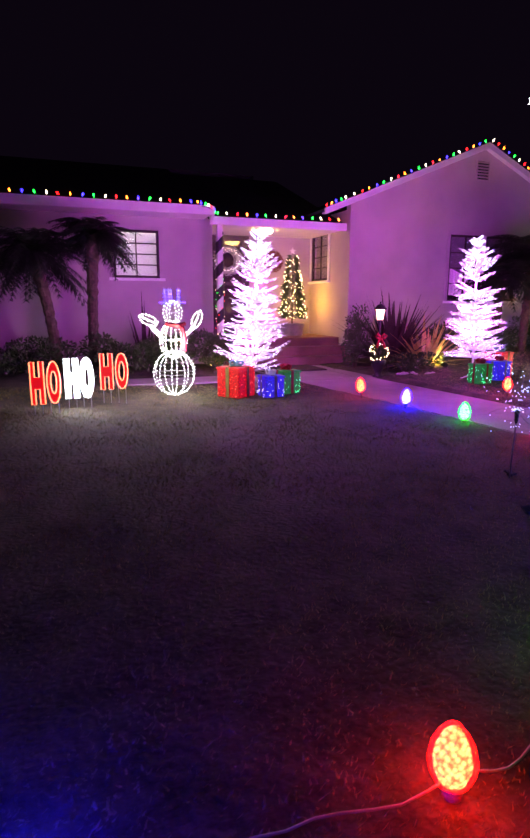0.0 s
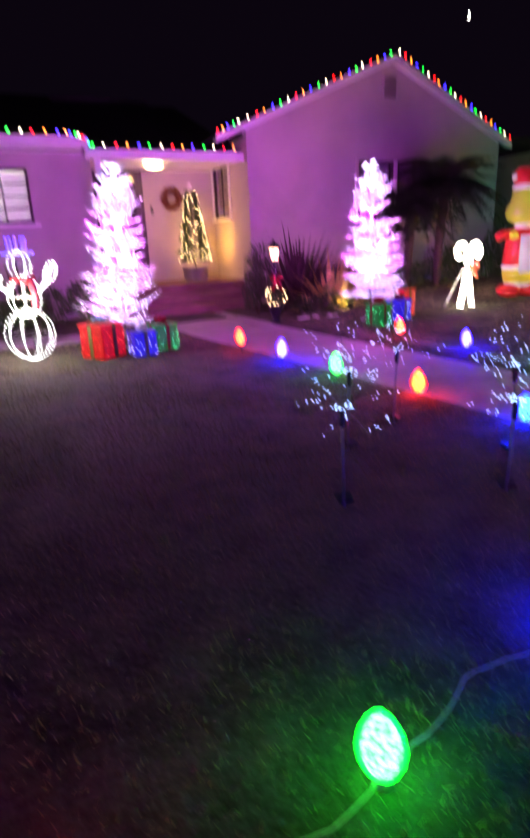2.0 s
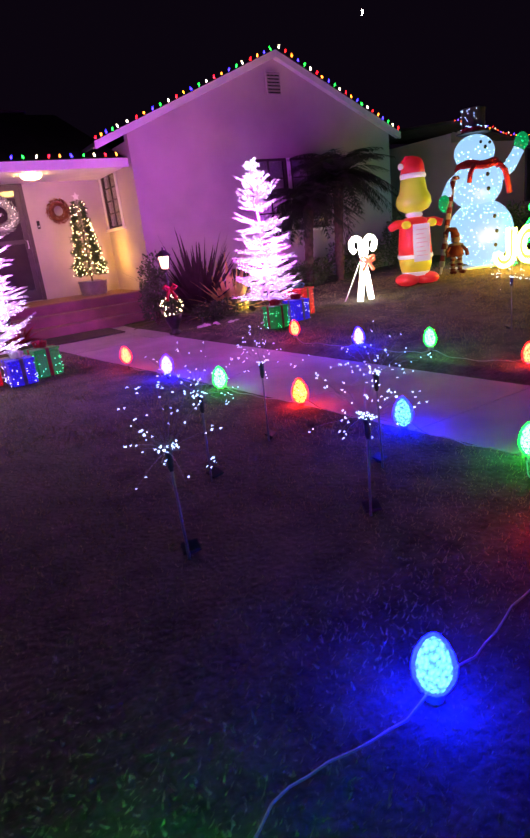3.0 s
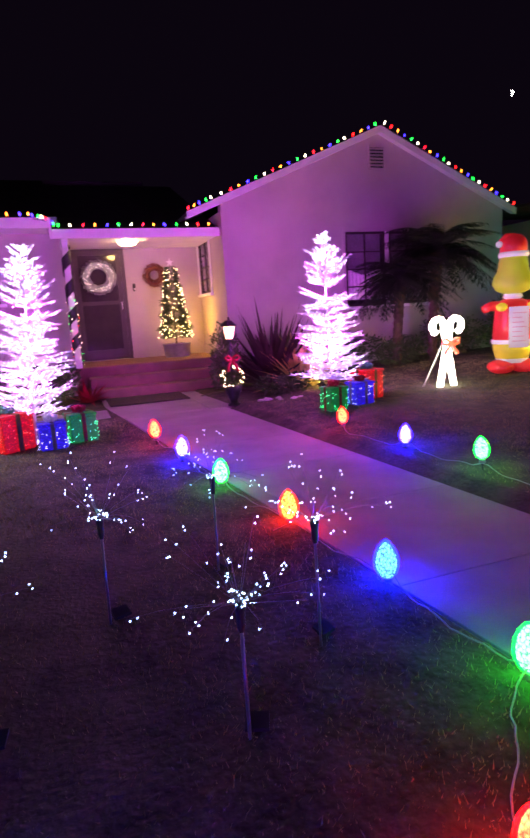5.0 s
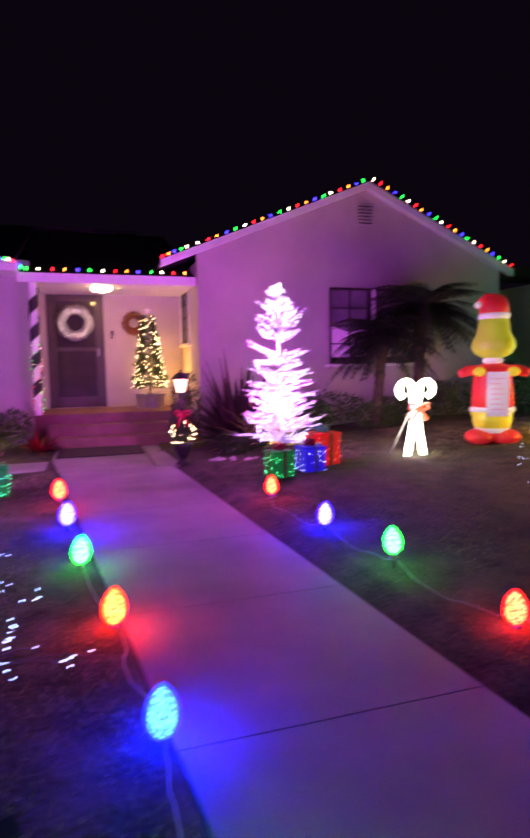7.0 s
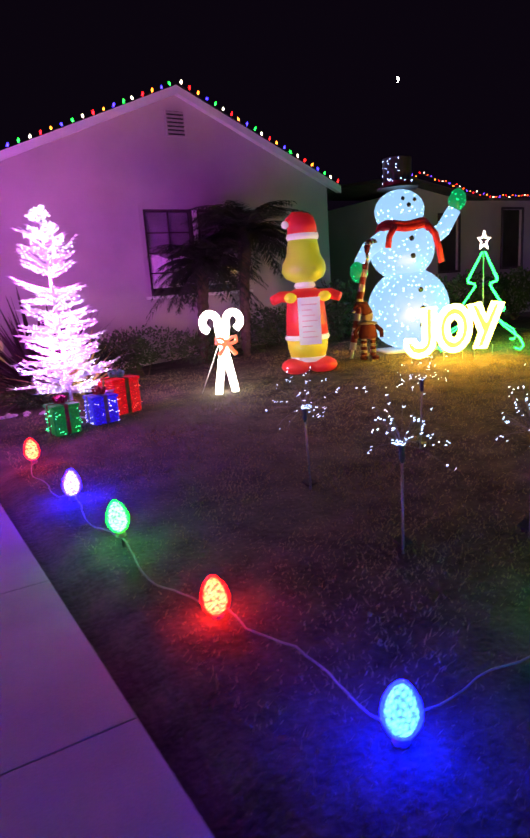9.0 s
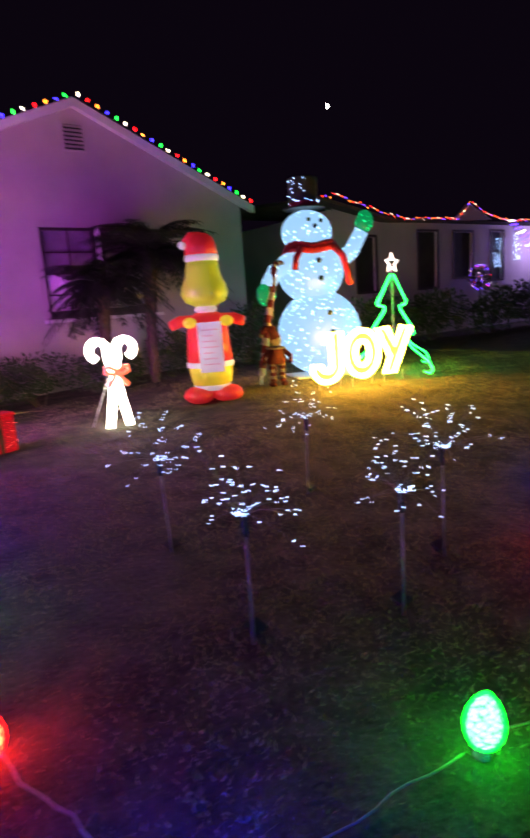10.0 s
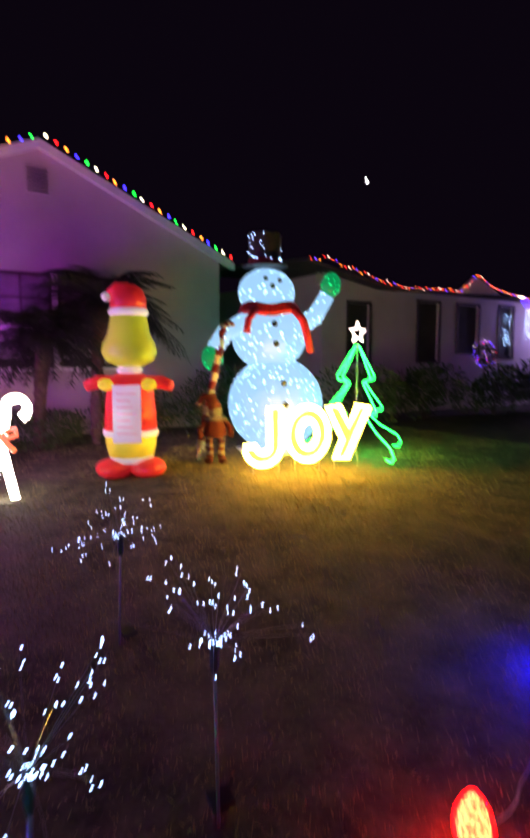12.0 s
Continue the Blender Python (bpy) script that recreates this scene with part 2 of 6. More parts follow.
ROPE_PINK = glow("pale_star_light", (1.0, 0.80, 0.74), 4)
PANEL_RED = glow("lit_red_panel", (0.9, 0.002, 0.008), 0.7, base=(0.2, 0.006, 0.008))
PANEL_WHITE = glow("lit_white_panel", (0.72, 0.80, 1.0), 0.55)
# added emissive fill that imitates the gold ropes' glow inside the letters
GLOW_FILL_GOLD = glow("gold_glow_fill", (1.0, 0.62, 0.14), 1.3, base=(0.04, 0.025, 0.008))
CANE_WHITE = glow("lit_white_cane", (1.0, 0.93, 0.70), 15)
CANE_CREAM = glow("lit_red_bow", (1.0, 0.16, 0.06), 1.6)
FABRIC = glow("lit_white_fabric", (0.36, 0.66, 1.0), 1.65, base=(0.04, 0.05, 0.07), spots=(17, 0.62, 5.5, 0.24))
MITTEN = glow("lit_green_mitten", (0.006, 0.55, 0.16), 0.9, base=(0.0, 0.05, 0.02), spots=(22, 0.5, 6, 0.3))
# inflatable nylon: broad cells paint uneven shading into the emission
INF_RED = glow("lit_red_nylon", (0.85, 0.02, 0.025), 0.40, base=(0.6, 0.04, 0.04), spots=(2.6, 0.55, 1.35, 0.75))
INF_GREEN = glow("lit_lime_nylon", (0.52, 0.55, 0.02), 0.44, base=(0.4, 0.42, 0.05), spots=(2.6, 0.55, 1.35, 0.75))
INF_WHITE = glow("lit_white_nylon", (0.80, 0.62, 0.66), 0.5, base=(0.7, 0.68, 0.68), spots=(2.6, 0.55, 1.35, 0.75))
INF_YELLOW = glow("lit_yellow_nylon", (0.85, 0.62, 0.03), 0.55, base=(0.6, 0.5, 0.05), spots=(2.6, 0.55, 1.35, 0.75))
GIFT = {k: glow("lit_" + k + "_tinsel", v, p, base=w, spots=(60, 0.5, 2.0, 0.5)) for k, v, w, p in (
    ("red", (0.85, 0.002, 0.010), (0.22, 0.004, 0.008), 0.75), ("green", (0.002, 0.22, 0.03), (0.004, 0.10, 0.02), 0.55), ("blue", (0.03, 0.01, 0.9), (0.012, 0.004, 0.16), 0.8))}
GIFT_LED = {"red": glow("red_gift_led", (1.0, 0.10, 0.05), 6), "green": glow("green_gift_led", (0.05, 1.0, 0.25), 7), "blue": glow("blue_gift_led", (0.42, 0.42, 1.0), 8)}
LAMP_GLASS = glow("warm_lamp_glass", (1.0, 0.58, 0.17), 62)
LANTERN_GLASS = glow("warm_lantern_glass", (1.0, 0.50, 0.28), 5)
SPOT_LENS = glow("yellow_spot_lens", (1.0, 0.62, 0.10), 30)
MOON = glow("moonlight", (1.0, 0.98, 0.92), 9)


# ---- mesh helpers ----
def finish(name, bm, mats, parent=None, label="", smooth=False):
    me = bpy.data.meshes.new(name)
    bm.to_mesh(me)
    bm.free()
    for m in (mats if isinstance(mats, (list, tuple)) else [mats]):
        me.materials.append(m)
    if smooth:
        me.polygons.foreach_set("use_smooth", [True] * len(me.polygons))
    ob = new(name, me)
    if parent:
        ob.parent = parent
    if label:
        ob["label"] = label
    return ob


def part(name, bm, mats, parent, label="", smooth=False):
    return finish(name, bm, mats, parent, label, smooth)


def bulk(name, verts, faces, mats, parent=None, label="", kind=""):
    me = bpy.data.meshes.new(name)
    me.from_pydata(verts, [], faces)
    me.materials.append(mats)
    ob = new(name, me)
    if parent:
        ob.parent = parent
    if len(faces) > 300 and not kind and parent:
        kind = "stuff"
    return tagged(ob, label=label, kind=kind)


def thing(name, x, y, z, label, category, group="", rz=0.0):
    ob = new(name)
    ob.empty_display_size = 0.1
    ob.matrix_basis = pose(x, y, z, 0, 0, rz)
    return tagged(ob, label, category, group)


def box(bm, x0, x1, y0, y1, z0, z1, mi=0, bev=0.0):
    vs = [bm.verts.new((x, y, z)) for x in (x0, x1) for y in (y0, y1) for z in (z0, z1)]
    fs = [bm.faces.new([vs[i] for i in f]) for f in ((0, 1, 3, 2), (4, 6, 7, 5), (0, 4, 5, 1), (2, 3, 7, 6), (0, 2, 6, 4), (1, 5, 7, 3))]
    for f in fs:
        f.material_index = mi
    if bev:
        es = list({e for f in fs for e in f.edges})
        bmesh.ops.bevel(bm, geom=es, offset=bev, segments=1, affect="EDGES")
    return vs


def boxed(*a, **k):
    bm = bmesh.new()
    box(bm, *a, **k)
    return bm


def tube(bm, pts, r, n=6, mi=0, closed=False, taper=None):
    pts = [Vector(p) for p in pts]
    rings, count = [], len(pts)
    side = None
    for i, p in enumerate(pts):
        a = pts[(i - 1) % count] if (closed or i > 0) else p
        b = pts[(i + 1) % count] if (closed or i < count - 1) else p
        d = (b - a).normalized() if (b - a).length > 1e-9 else Vector((0, 0, 1))
        if side is None or abs(side.dot(d)) > 0.95:
            side = d.orthogonal().normalized()
        side = (side - d * side.dot(d)).normalized()
        up = d.cross(side)
        rr = r if taper is None else r + (taper - r) * i / max(1, count - 1)
        rings.append([bm.verts.new(p + (side * math.cos(TAU * k / n) + up * math.sin(TAU * k / n)) * rr) for k in range(n)])
    last = count if closed else count - 1
    for i in range(last):
        a, b = rings[i], rings[(i + 1) % count]
        for k in range(n):
            f = bm.faces.new((a[k], a[(k + 1) % n], b[(k + 1) % n], b[k]))
            f.material_index = mi
    if not closed:
        for ring in (rings[0][::-1], rings[-1]):
            f = bm.faces.new(ring)
            f.material_index = mi


def lathe(bm, profile, n=20, cx=0.0, cy=0.0, mi=0, sx=1.0, sy=1.0):
    """profile: (radius, z) from the bottom up."""
    rings = [[bm.verts.new((cx + sx * r * math.cos(TAU * k / n), cy + sy * r * math.sin(TAU * k / n), z)) for k in range(n)] for r, z in profile]
    for a, b in zip(rings, rings[1:]):
        for k in range(n):
            f = bm.faces.new((a[k], a[(k + 1) % n], b[(k + 1) % n], b[k]))
            f.material_index = mi
    for ring in (rings[0][::-1], rings[-1]):
        f = bm.faces.new(ring)
        f.material_index = mi


def ball(bm, cx, cy, cz, rx, ry, rz, n=20, m=12, mi=0, low=0.0, high=1.0):
    prof = []
    for i in range(m + 1):
        a = math.pi * (low + (high - low) * i / m) - math.pi / 2
        prof.append((max(0.004, math.cos(a)), cz + rz * math.sin(a)))
    lathe(bm, prof, n, cx, cy, mi, rx, ry)


def gem(verts, faces, p, r, h=None):
    """A small octahedral lamp."""
    h = h or r
    i = len(verts)
    x, y, z = p
    verts += [(x + r, y, z), (x, y + r, z), (x - r, y, z), (x, y - r, z), (x, y, z + h), (x, y, z - h)]
    faces += [(i, i + 1, i + 4), (i + 1, i + 2, i + 4), (i + 2, i + 3, i + 4), (i + 3, i, i + 4),
              (i + 1, i, i + 5), (i + 2, i + 1, i + 5), (i + 3, i + 2, i + 5), (i, i + 3, i + 5)]


def along(pts, gap):
    """Points at an even gap along a line of points."""
    out, left = [], 0.0
    for a, b in zip(pts, pts[1:]):
        a, b = Vector(a), Vector(b)
        d = (b - a).length
        s = left
        while s < d:
            out.append(a.lerp(b, s / d))
            s += gap
        left = s - d
    return out


def lamp(name, x, y, z, watts, col, size=0.04):
    d = bpy.data.lights.new(name, "POINT")
    d.energy, d.color, d.shadow_soft_size = watts, col, size
    ob = new(name, d)
    ob.location = (x, y, z)
    return ob


# ---- ground ----
def ground():
    left_cols = [-400, -120, -40, -16, -8, -5] + [round(-4 + 0.2 * i, 2) for i in range(48)]
    cols = [("l", c - 5.68) for c in left_cols if c < 5.5] + [("l", -0.13), ("l", -0.05), ("l", 0.0), ("l", 0.03), ("m", 0.5), ("r", -0.03), ("r", 0.0), ("r", 0.05), ("r", 0.16), ("r", 0.22)]
    cols += [("r", 0.4 + 0.2 * i) for i in range(40)] + [("r", v) for v in (9, 11, 15, 25, 60, 150, 400)]
    rows = [-400, -120, -40, -15, -6, -3, -1.5] + [-0.6 + 0.2 * i for i in range(56)] + [11.5, 13, 16, 22, 35, 80, 200, 500]
    verts, faces = [], []
    for y in rows:
        yy = min(max(y, -1), 9.3)
        for s, c in cols:
            fall = max(0.0, 1 - abs(c) / 6)
            if s == "l":
                x = 5.68 + c - 0.114 * yy * fall
            elif s == "r":
                x = 6.70 + c - 0.078 * yy * fall
            else:
                x = (walk_left(yy) + walk_right(yy)) / 2
            z = lawn_z(x, y) + 0.012 * noise.noise((x * 1.7, y * 1.7, 0.3)) + 0.006 * noise.noise((x * 6, y * 6, 2.0))
            if s == "m" or (s == "l" and c > 0.0) or (s == "r" and c < 0.0):
                z = -0.07
            elif s == "l" and c == 0.0:
                z = -0.015
            elif s == "r" and c in (0.0, 0.05):
                z = -0.03
            elif s == "l" and c == -0.05:
                z += 0.005
            verts.append((x, y, z))
    w = len(cols)
    for j in range(len(rows) - 1):
        for i in range(w - 1):
            faces.append((j * w + i, j * w + i + 1, (j + 1) * w + i + 1, (j + 1) * w + i))
    ob = bulk("ground", verts, faces, SOIL)
    ob.data.polygons.foreach_set("use_smooth", [True] * len(ob.data.polygons))
    tagged(ob, "dark soil of a patchy dormant front lawn", "ground", kind="structure")


ground()


def grass_sheet():
    rng = np.random.default_rng(3)
    count = 330000
    x = rng.uniform(-1.5, 15.0, count)
    y = 0.7 + 8.6 * rng.random(count) ** 1.5
    keep = ~((x > 5.68 - 0.114 * y - 0.04) & (x < 6.70 - 0.078 * y + 0.21))
    keep &= ~((x < 7.6) & (y > 8.05) & (x > -1.0))
    clump = np.sin(x * 5.1 + 1.3 * np.sin(y * 3.3)) * np.sin(y * 4.7 + np.sin(x * 2.9))
    keep &= rng.random(count) < 0.72 + 0.35 * clump
    x, y = x[keep], y[keep]
    z = np.array([lawn_z(a, b) for a, b in zip(x, y)]) - 0.004
    n = len(x)
    ang, lean, h = rng.uniform(0, TAU, n), rng.uniform(0, TAU, n), rng.uniform(0.008, 0.024, n)
    wd = rng.uniform(0.0016, 0.0034, n) * (0.7 + 0.12 * y)
    tip = rng.uniform(0.2, 1.1, n) * h
    v = np.zeros((n, 3, 3))
    v[:, 0] = np.stack([x - wd * np.cos(ang), y - wd * np.sin(ang), z], 1)
    v[:, 1] = np.stack([x + wd * np.cos(ang), y + wd * np.sin(ang), z], 1)
    v[:, 2] = np.stack([x + tip * np.cos(lean), y + tip * np.sin(lean), z + h], 1)
    me = bpy.data.meshes.new("lawn_grass")
    me.vertices.add(3 * n)
    me.vertices.foreach_set("co", v.ravel())
    me.loops.add(3 * n)
    me.loops.foreach_set("vertex_index", np.arange(3 * n, dtype=np.int32))
    me.polygons.add(n)
    me.polygons.foreach_set("loop_start", np.arange(0, 3 * n, 3, dtype=np.int32))
    me.update()
    me.validate()
    me.materials.append(GRASS)
    tagged(new("lawn_grass", me), "short dormant brown-green lawn grass", "grass", kind="stuff")


grass_sheet()


# ---- walkway and porch steps ----
walkway = tagged(new("walkway"), "grey concrete front walkway in cast slabs", "walkway", kind="structure")
ys = [-0.8, 0.7, 1.75, 2.8, 3.85, 4.9, 5.95, 7.0, 8.0]
for a, b in zip(ys, ys[1:]):
    bm = bmesh.new()
    g = 0.0008
    vs = [(walk_left(a), a + g), (walk_right(a), a + g), (walk_right(b), b - g), (walk_left(b), b - g)]
    top = [bm.verts.new((x, y, 0.0)) for x, y in vs]
    low = [bm.verts.new((x, y, -0.09)) for x, y in vs]
    bm.faces.new(top)
    for i in range(4):
        bm.faces.new((low[i], low[(i + 1) % 4], top[(i + 1) % 4], top[i]))
    bmesh.ops.bevel(bm, geom=[e for e in bm.edges if all(v.co.z > -0.01 for v in e.verts)], offset=0.003, segments=1, affect="EDGES")
    part("slab", bm, CONCRETE, walkway)
for x0, x1, y0, y1 in ((4.62, 5.86, 8.012, 9.98), (5.872, 6.75, 8.012, 9.98), (1.2, 2.9, 8.12, 8.75), (2.912, 4.608, 8.12, 8.75)):
    part("slab", boxed(x0, x1, y0, y1, -0.07, 0.0 if x0 > 4.5 else (0.035 if x0 < 2 else 0.025), bev=0.012), CONCRETE, walkway)

porch = tagged(new("porch_steps"), "dark red concrete porch with two broad steps", "steps", kind="structure")
part("step", boxed(4.5, 6.80, 10.0, 10.42, -0.05, 0.16, bev=0.012), RED_STEP, porch)
part("step", boxed(4.5, 6.80, 10.3, 10.75, 0.0, 0.32, bev=0.012), RED_STEP, porch)
part("porch_floor", boxed(4.3, 6.82, 10.62, 12.1, 0.0, 0.48, bev=0.012), RED_STEP, porch)
mat = tagged(finish("floor_mat", boxed(4.68, 5.84, 9.1, 9.94, 0.002, 0.024, bev=0.008), MAT_DARK), "dark rubber mat lying before the porch steps", "mat")


# ---- house ----
def cells(bm, axis, at, thick, a0, a1, z0, z1, holes):
    """A wall along x (axis "x", front face at y = at) or along y (face at x = at) with openings."""
    xs = sorted({a0, a1, *[v for h in holes for v in h[:2]]})
    zs = sorted({z0, z1, *[v for h in holes for v in h[2:]]})
    for p, q in zip(xs, xs[1:]):
        for r, s in zip(zs, zs[1:]):
            if any(h[0] <= p and q <= h[1] and h[2] <= r and s <= h[3] for h in holes):
                continue
            if axis == "x":
                box(bm, p, q, at, at + thick, r, s)
            else:
                box(bm, at, at + thick, p, q, r, s)
    bmesh.ops.remove_doubles(bm, verts=bm.verts, dist=1e-5)
    bm.verts.index_update()
    seen, dup = {}, []
    for f in bm.faces:
        seen.setdefault(tuple(sorted(v.index for v in f.verts)), []).append(f)
    for fs in seen.values():
        if len(fs) > 1:
            dup += fs
    bmesh.ops.delete(bm, geom=dup, context="FACES_ONLY")


GY = 10.38       # face of the gable wall
LY = 10.9       # face of the left wing's wall
DY = 12.2       # face of the door wall
SX = 6.88       # face of the side wall by the porch
RX = 12.70      # far corner of the gable wall
PEAK_X, PEAK_Z = 9.88, 4.30
PL, PR = 0.401, 0.456   # the roof's two pitches

bm = bmesh.new()
W1, W2, WZ0, WZ1 = (9.17, 10.0), (10.08, 10.91), 1.20, 2.53
cells(bm, "x", GY, 0.16, SX, RX, -0.1, 2.78, [(W1[0], W2[1], WZ0, WZ1)])
wall = finish("wall_gable", bm, STUCCO)
tagged(wall, "painted stucco gable wall of the bungalow", "wall", kind="structure")
bm = bmesh.new()
for k, (x, z) in enumerate(((SX, 2.78), (RX, 2.78), (RX, PEAK_Z - 0.06 - PR * (RX - PEAK_X)), (PEAK_X, PEAK_Z - 0.06), (SX, PEAK_Z - 0.06 - PL * (PEAK_X - SX)))):
    bm.verts.new((x, GY, z))
    bm.verts.new((x, GY + 0.16, z))
bm.verts.ensure_lookup_table()
bm.faces.new([bm.verts[2 * i] for i in range(5)])
bm.faces.new([bm.verts[2 * i + 1] for i in range(4, -1, -1)])
for i in range(5):
    j = (i + 1) % 5
    bm.faces.new((bm.verts[2 * i], bm.verts[2 * i + 1], bm.verts[2 * j + 1], bm.verts[2 * j]))
tagged(finish("wall_gable_top", bm, STUCCO), "stucco gable triangle under the roof", "wall", kind="structure")

bm = bmesh.new()
SW = (11.30, 12.15, 1.62, 2.60)
cells(bm, "y", SX, 0.16, GY + 0.16, 17.0, -0.1, 2.9, [SW])
tagged(finish("wall_porch_side", bm, STUCCO), "stucco side wall beside the porch", "wall", kind="structure")
bm = bmesh.new()
cells(bm, "x", DY, 0.16, 4.32, SX - 0.002, -0.1, 2.9, [(4.44, 5.44, 0.48, 2.60)])
tagged(finish("wall_door", bm, STUCCO), "stucco wall round the front door", "wall", kind="structure")
bm = bmesh.new()
LW = (2.50, 3.31, 1.58, 2.41)
cells(bm, "x", LY, 0.16, -9.0, 4.30, -0.1, 2.9, [LW])
tagged(finish("wall_left_wing", bm, STUCCO), "stucco front wall of the left wing", "wall", kind="structure")
tagged(finish("wall_left_return", boxed(4.14, 4.30, LY + 0.162, 17.0, -0.1, 2.9), STUCCO), "stucco return wall at the porch", "wall", kind="structure")
tagged(finish("wall_right_side", boxed(RX - 0.16, RX, GY + 0.162, 17.0, -0.1, 3.1), STUCCO), "stucco outer side wall of the house", "wall", kind="structure")
tagged(finish("wall_back", boxed(-9.0, RX, 17.0, 17.16, -0.1, 3.1), STUCCO), "plain stucco back wall", "wall", kind="structure")
tagged(finish("wall_far_left", boxed(-9.16, -9.0, LY, 17.0, -0.1, 2.9), STUCCO), "plain stucco end wall", "wall", kind="structure")


def slope(bm, a, b, c, d, t):
    """A slab over four corners, thickened downwards."""
    top = [bm.verts.new(p) for p in (a, b, c, d)]
    low = [bm.verts.new((p[0], p[1], p[2] - t)) for p in (a, b, c, d)]
    bm.faces.new(top)
    bm.faces.new(low[::-1])
    for i in range(4):
        bm.faces.new((low[i], low[(i + 1) % 4], top[(i + 1) % 4], top[i]))


LX, RXE = 6.28, 12.92
roof = tagged(new("roof"), "dark shingle roof with white painted fascia boards", "roof", kind="structure")
ZL, ZR = PEAK_Z - PL * (PEAK_X - LX), PEAK_Z - PR * (RXE - PEAK_X)
bm = bmesh.new()
slope(bm, (LX, GY - 0.1, ZL), (PEAK_X, GY - 0.1, PEAK_Z), (PEAK_X, 17.4, PEAK_Z), (LX, 17.4, ZL), 0.06)
part("roof_slope", bm, SHINGLE, roof)
bm = bmesh.new()
slope(bm, (PEAK_X, GY - 0.1, PEAK_Z), (RXE, GY - 0.1, ZR), (RXE, 17.4, ZR), (PEAK_X, 17.4, PEAK_Z), 0.06)
part("roof_slope", bm, SHINGLE, roof)
for x0, z0, x1, z1 in ((LX, ZL, PEAK_X, PEAK_Z), (PEAK_X, PEAK_Z, RXE, ZR)):
    bm = bmesh.new()
    slope(bm, (x0, GY - 0.14, z0 + 0.01), (x1, GY - 0.14, z1 + 0.01), (x1, GY - 0.102, z1 + 0.01), (x0, GY - 0.102, z0 + 0.01), 0.12)
    part("fascia_board", bm, TRIM, roof)
    bm = bmesh.new()
    slope(bm, (x0, GY - 0.1, z0 - 0.062), (x1, GY - 0.1, z1 - 0.062), (x1, GY + 0.0, z1 - 0.062), (x0, GY + 0.0, z0 - 0.062), 0.03)
    part("soffit", bm, TRIM, roof)
EL, ELZ = 10.35, 2.78    # eave of the left wing
EP, EPZ = 10.55, 2.64    # eave over the porch
bm = bmesh.new()
slope(bm, (-9.4, EL, ELZ), (4.16, EL, ELZ), (4.16, 14.4, ELZ + 1.45), (-9.4, 14.4, ELZ + 1.45), 0.05)
part("roof_slope", bm, SHINGLE, roof)
bm = bmesh.new()
slope(bm, (4.162, EP, EPZ), (SX - 0.01, EP, EPZ), (SX - 0.01, 14.4, EPZ + 1.5), (4.162, 14.4, EPZ + 1.5), 0.05)
part("roof_slope", bm, SHINGLE, roof)
bm = bmesh.new()
slope(bm, (-9.4, 17.4, ELZ), (LX, 17.4, ELZ), (LX, 14.4, ELZ + 1.45), (-9.4, 14.4, ELZ + 1.45), 0.05)
part("roof_slope", bm, SHINGLE, roof)
part("fascia_board", boxed(-9.4, 4.20, EL - 0.04, EL - 0.002, ELZ - 0.14, ELZ + 0.012, bev=0.004), TRIM, roof)
part("soffit", boxed(-9.4, 4.14, EL, LY - 0.002, ELZ - 0.14, ELZ - 0.11), TRIM, roof)
bm = bmesh.new()
slope(bm, (4.164, EL - 0.002, ELZ + 0.012), (4.20, EL - 0.002, ELZ + 0.012), (4.20, EP - 0.04, EPZ + 0.012), (4.164, EP - 0.04, EPZ + 0.012), 0.14)
part("fascia_board", bm, TRIM, roof)
part("fascia_board", boxed(4.162, SX - 0.004, EP - 0.04, EP - 0.002, EPZ - 0.13, EPZ + 0.012, bev=0.004), TRIM, roof)
porch_ceiling = finish("ceiling", boxed(4.31, SX - 0.004, EP, DY - 0.004, EPZ - 0.1, EPZ - 0.07), TRIM)
tagged(porch_ceiling, "white boarded porch ceiling", "ceiling", kind="structure")

# louvred vent under the peak
vent = thing("gable_vent", 9.86, GY, 3.80, "small white louvred gable vent", "vent")
bm = bmesh.new()
for b in ((-0.17, -0.14, -0.2, 0.2), (0.14, 0.17, -0.2, 0.2), (-0.14, 0.14, -0.2, -0.175), (-0.14, 0.14, 0.175, 0.2)):
    box(bm, b[0], b[1], -0.03, -0.002, b[2], b[3])
part("frame", bm, STUCCO, vent)
# dark sheet painted as the shade behind the louvres
part("backing", boxed(-0.14, 0.14, -0.008, -0.002, -0.175, 0.175), UNLIT_INTERIOR, vent)
for i in range(6):
    bm = bmesh.new()
    z = -0.14 + 0.056 * i
    slope(bm, (-0.138, -0.028, z), (0.138, -0.028, z), (0.138, -0.010, z + 0.03), (-0.138, -0.010, z + 0.03), 0.008)
    part("slat", bm, STUCCO, vent)


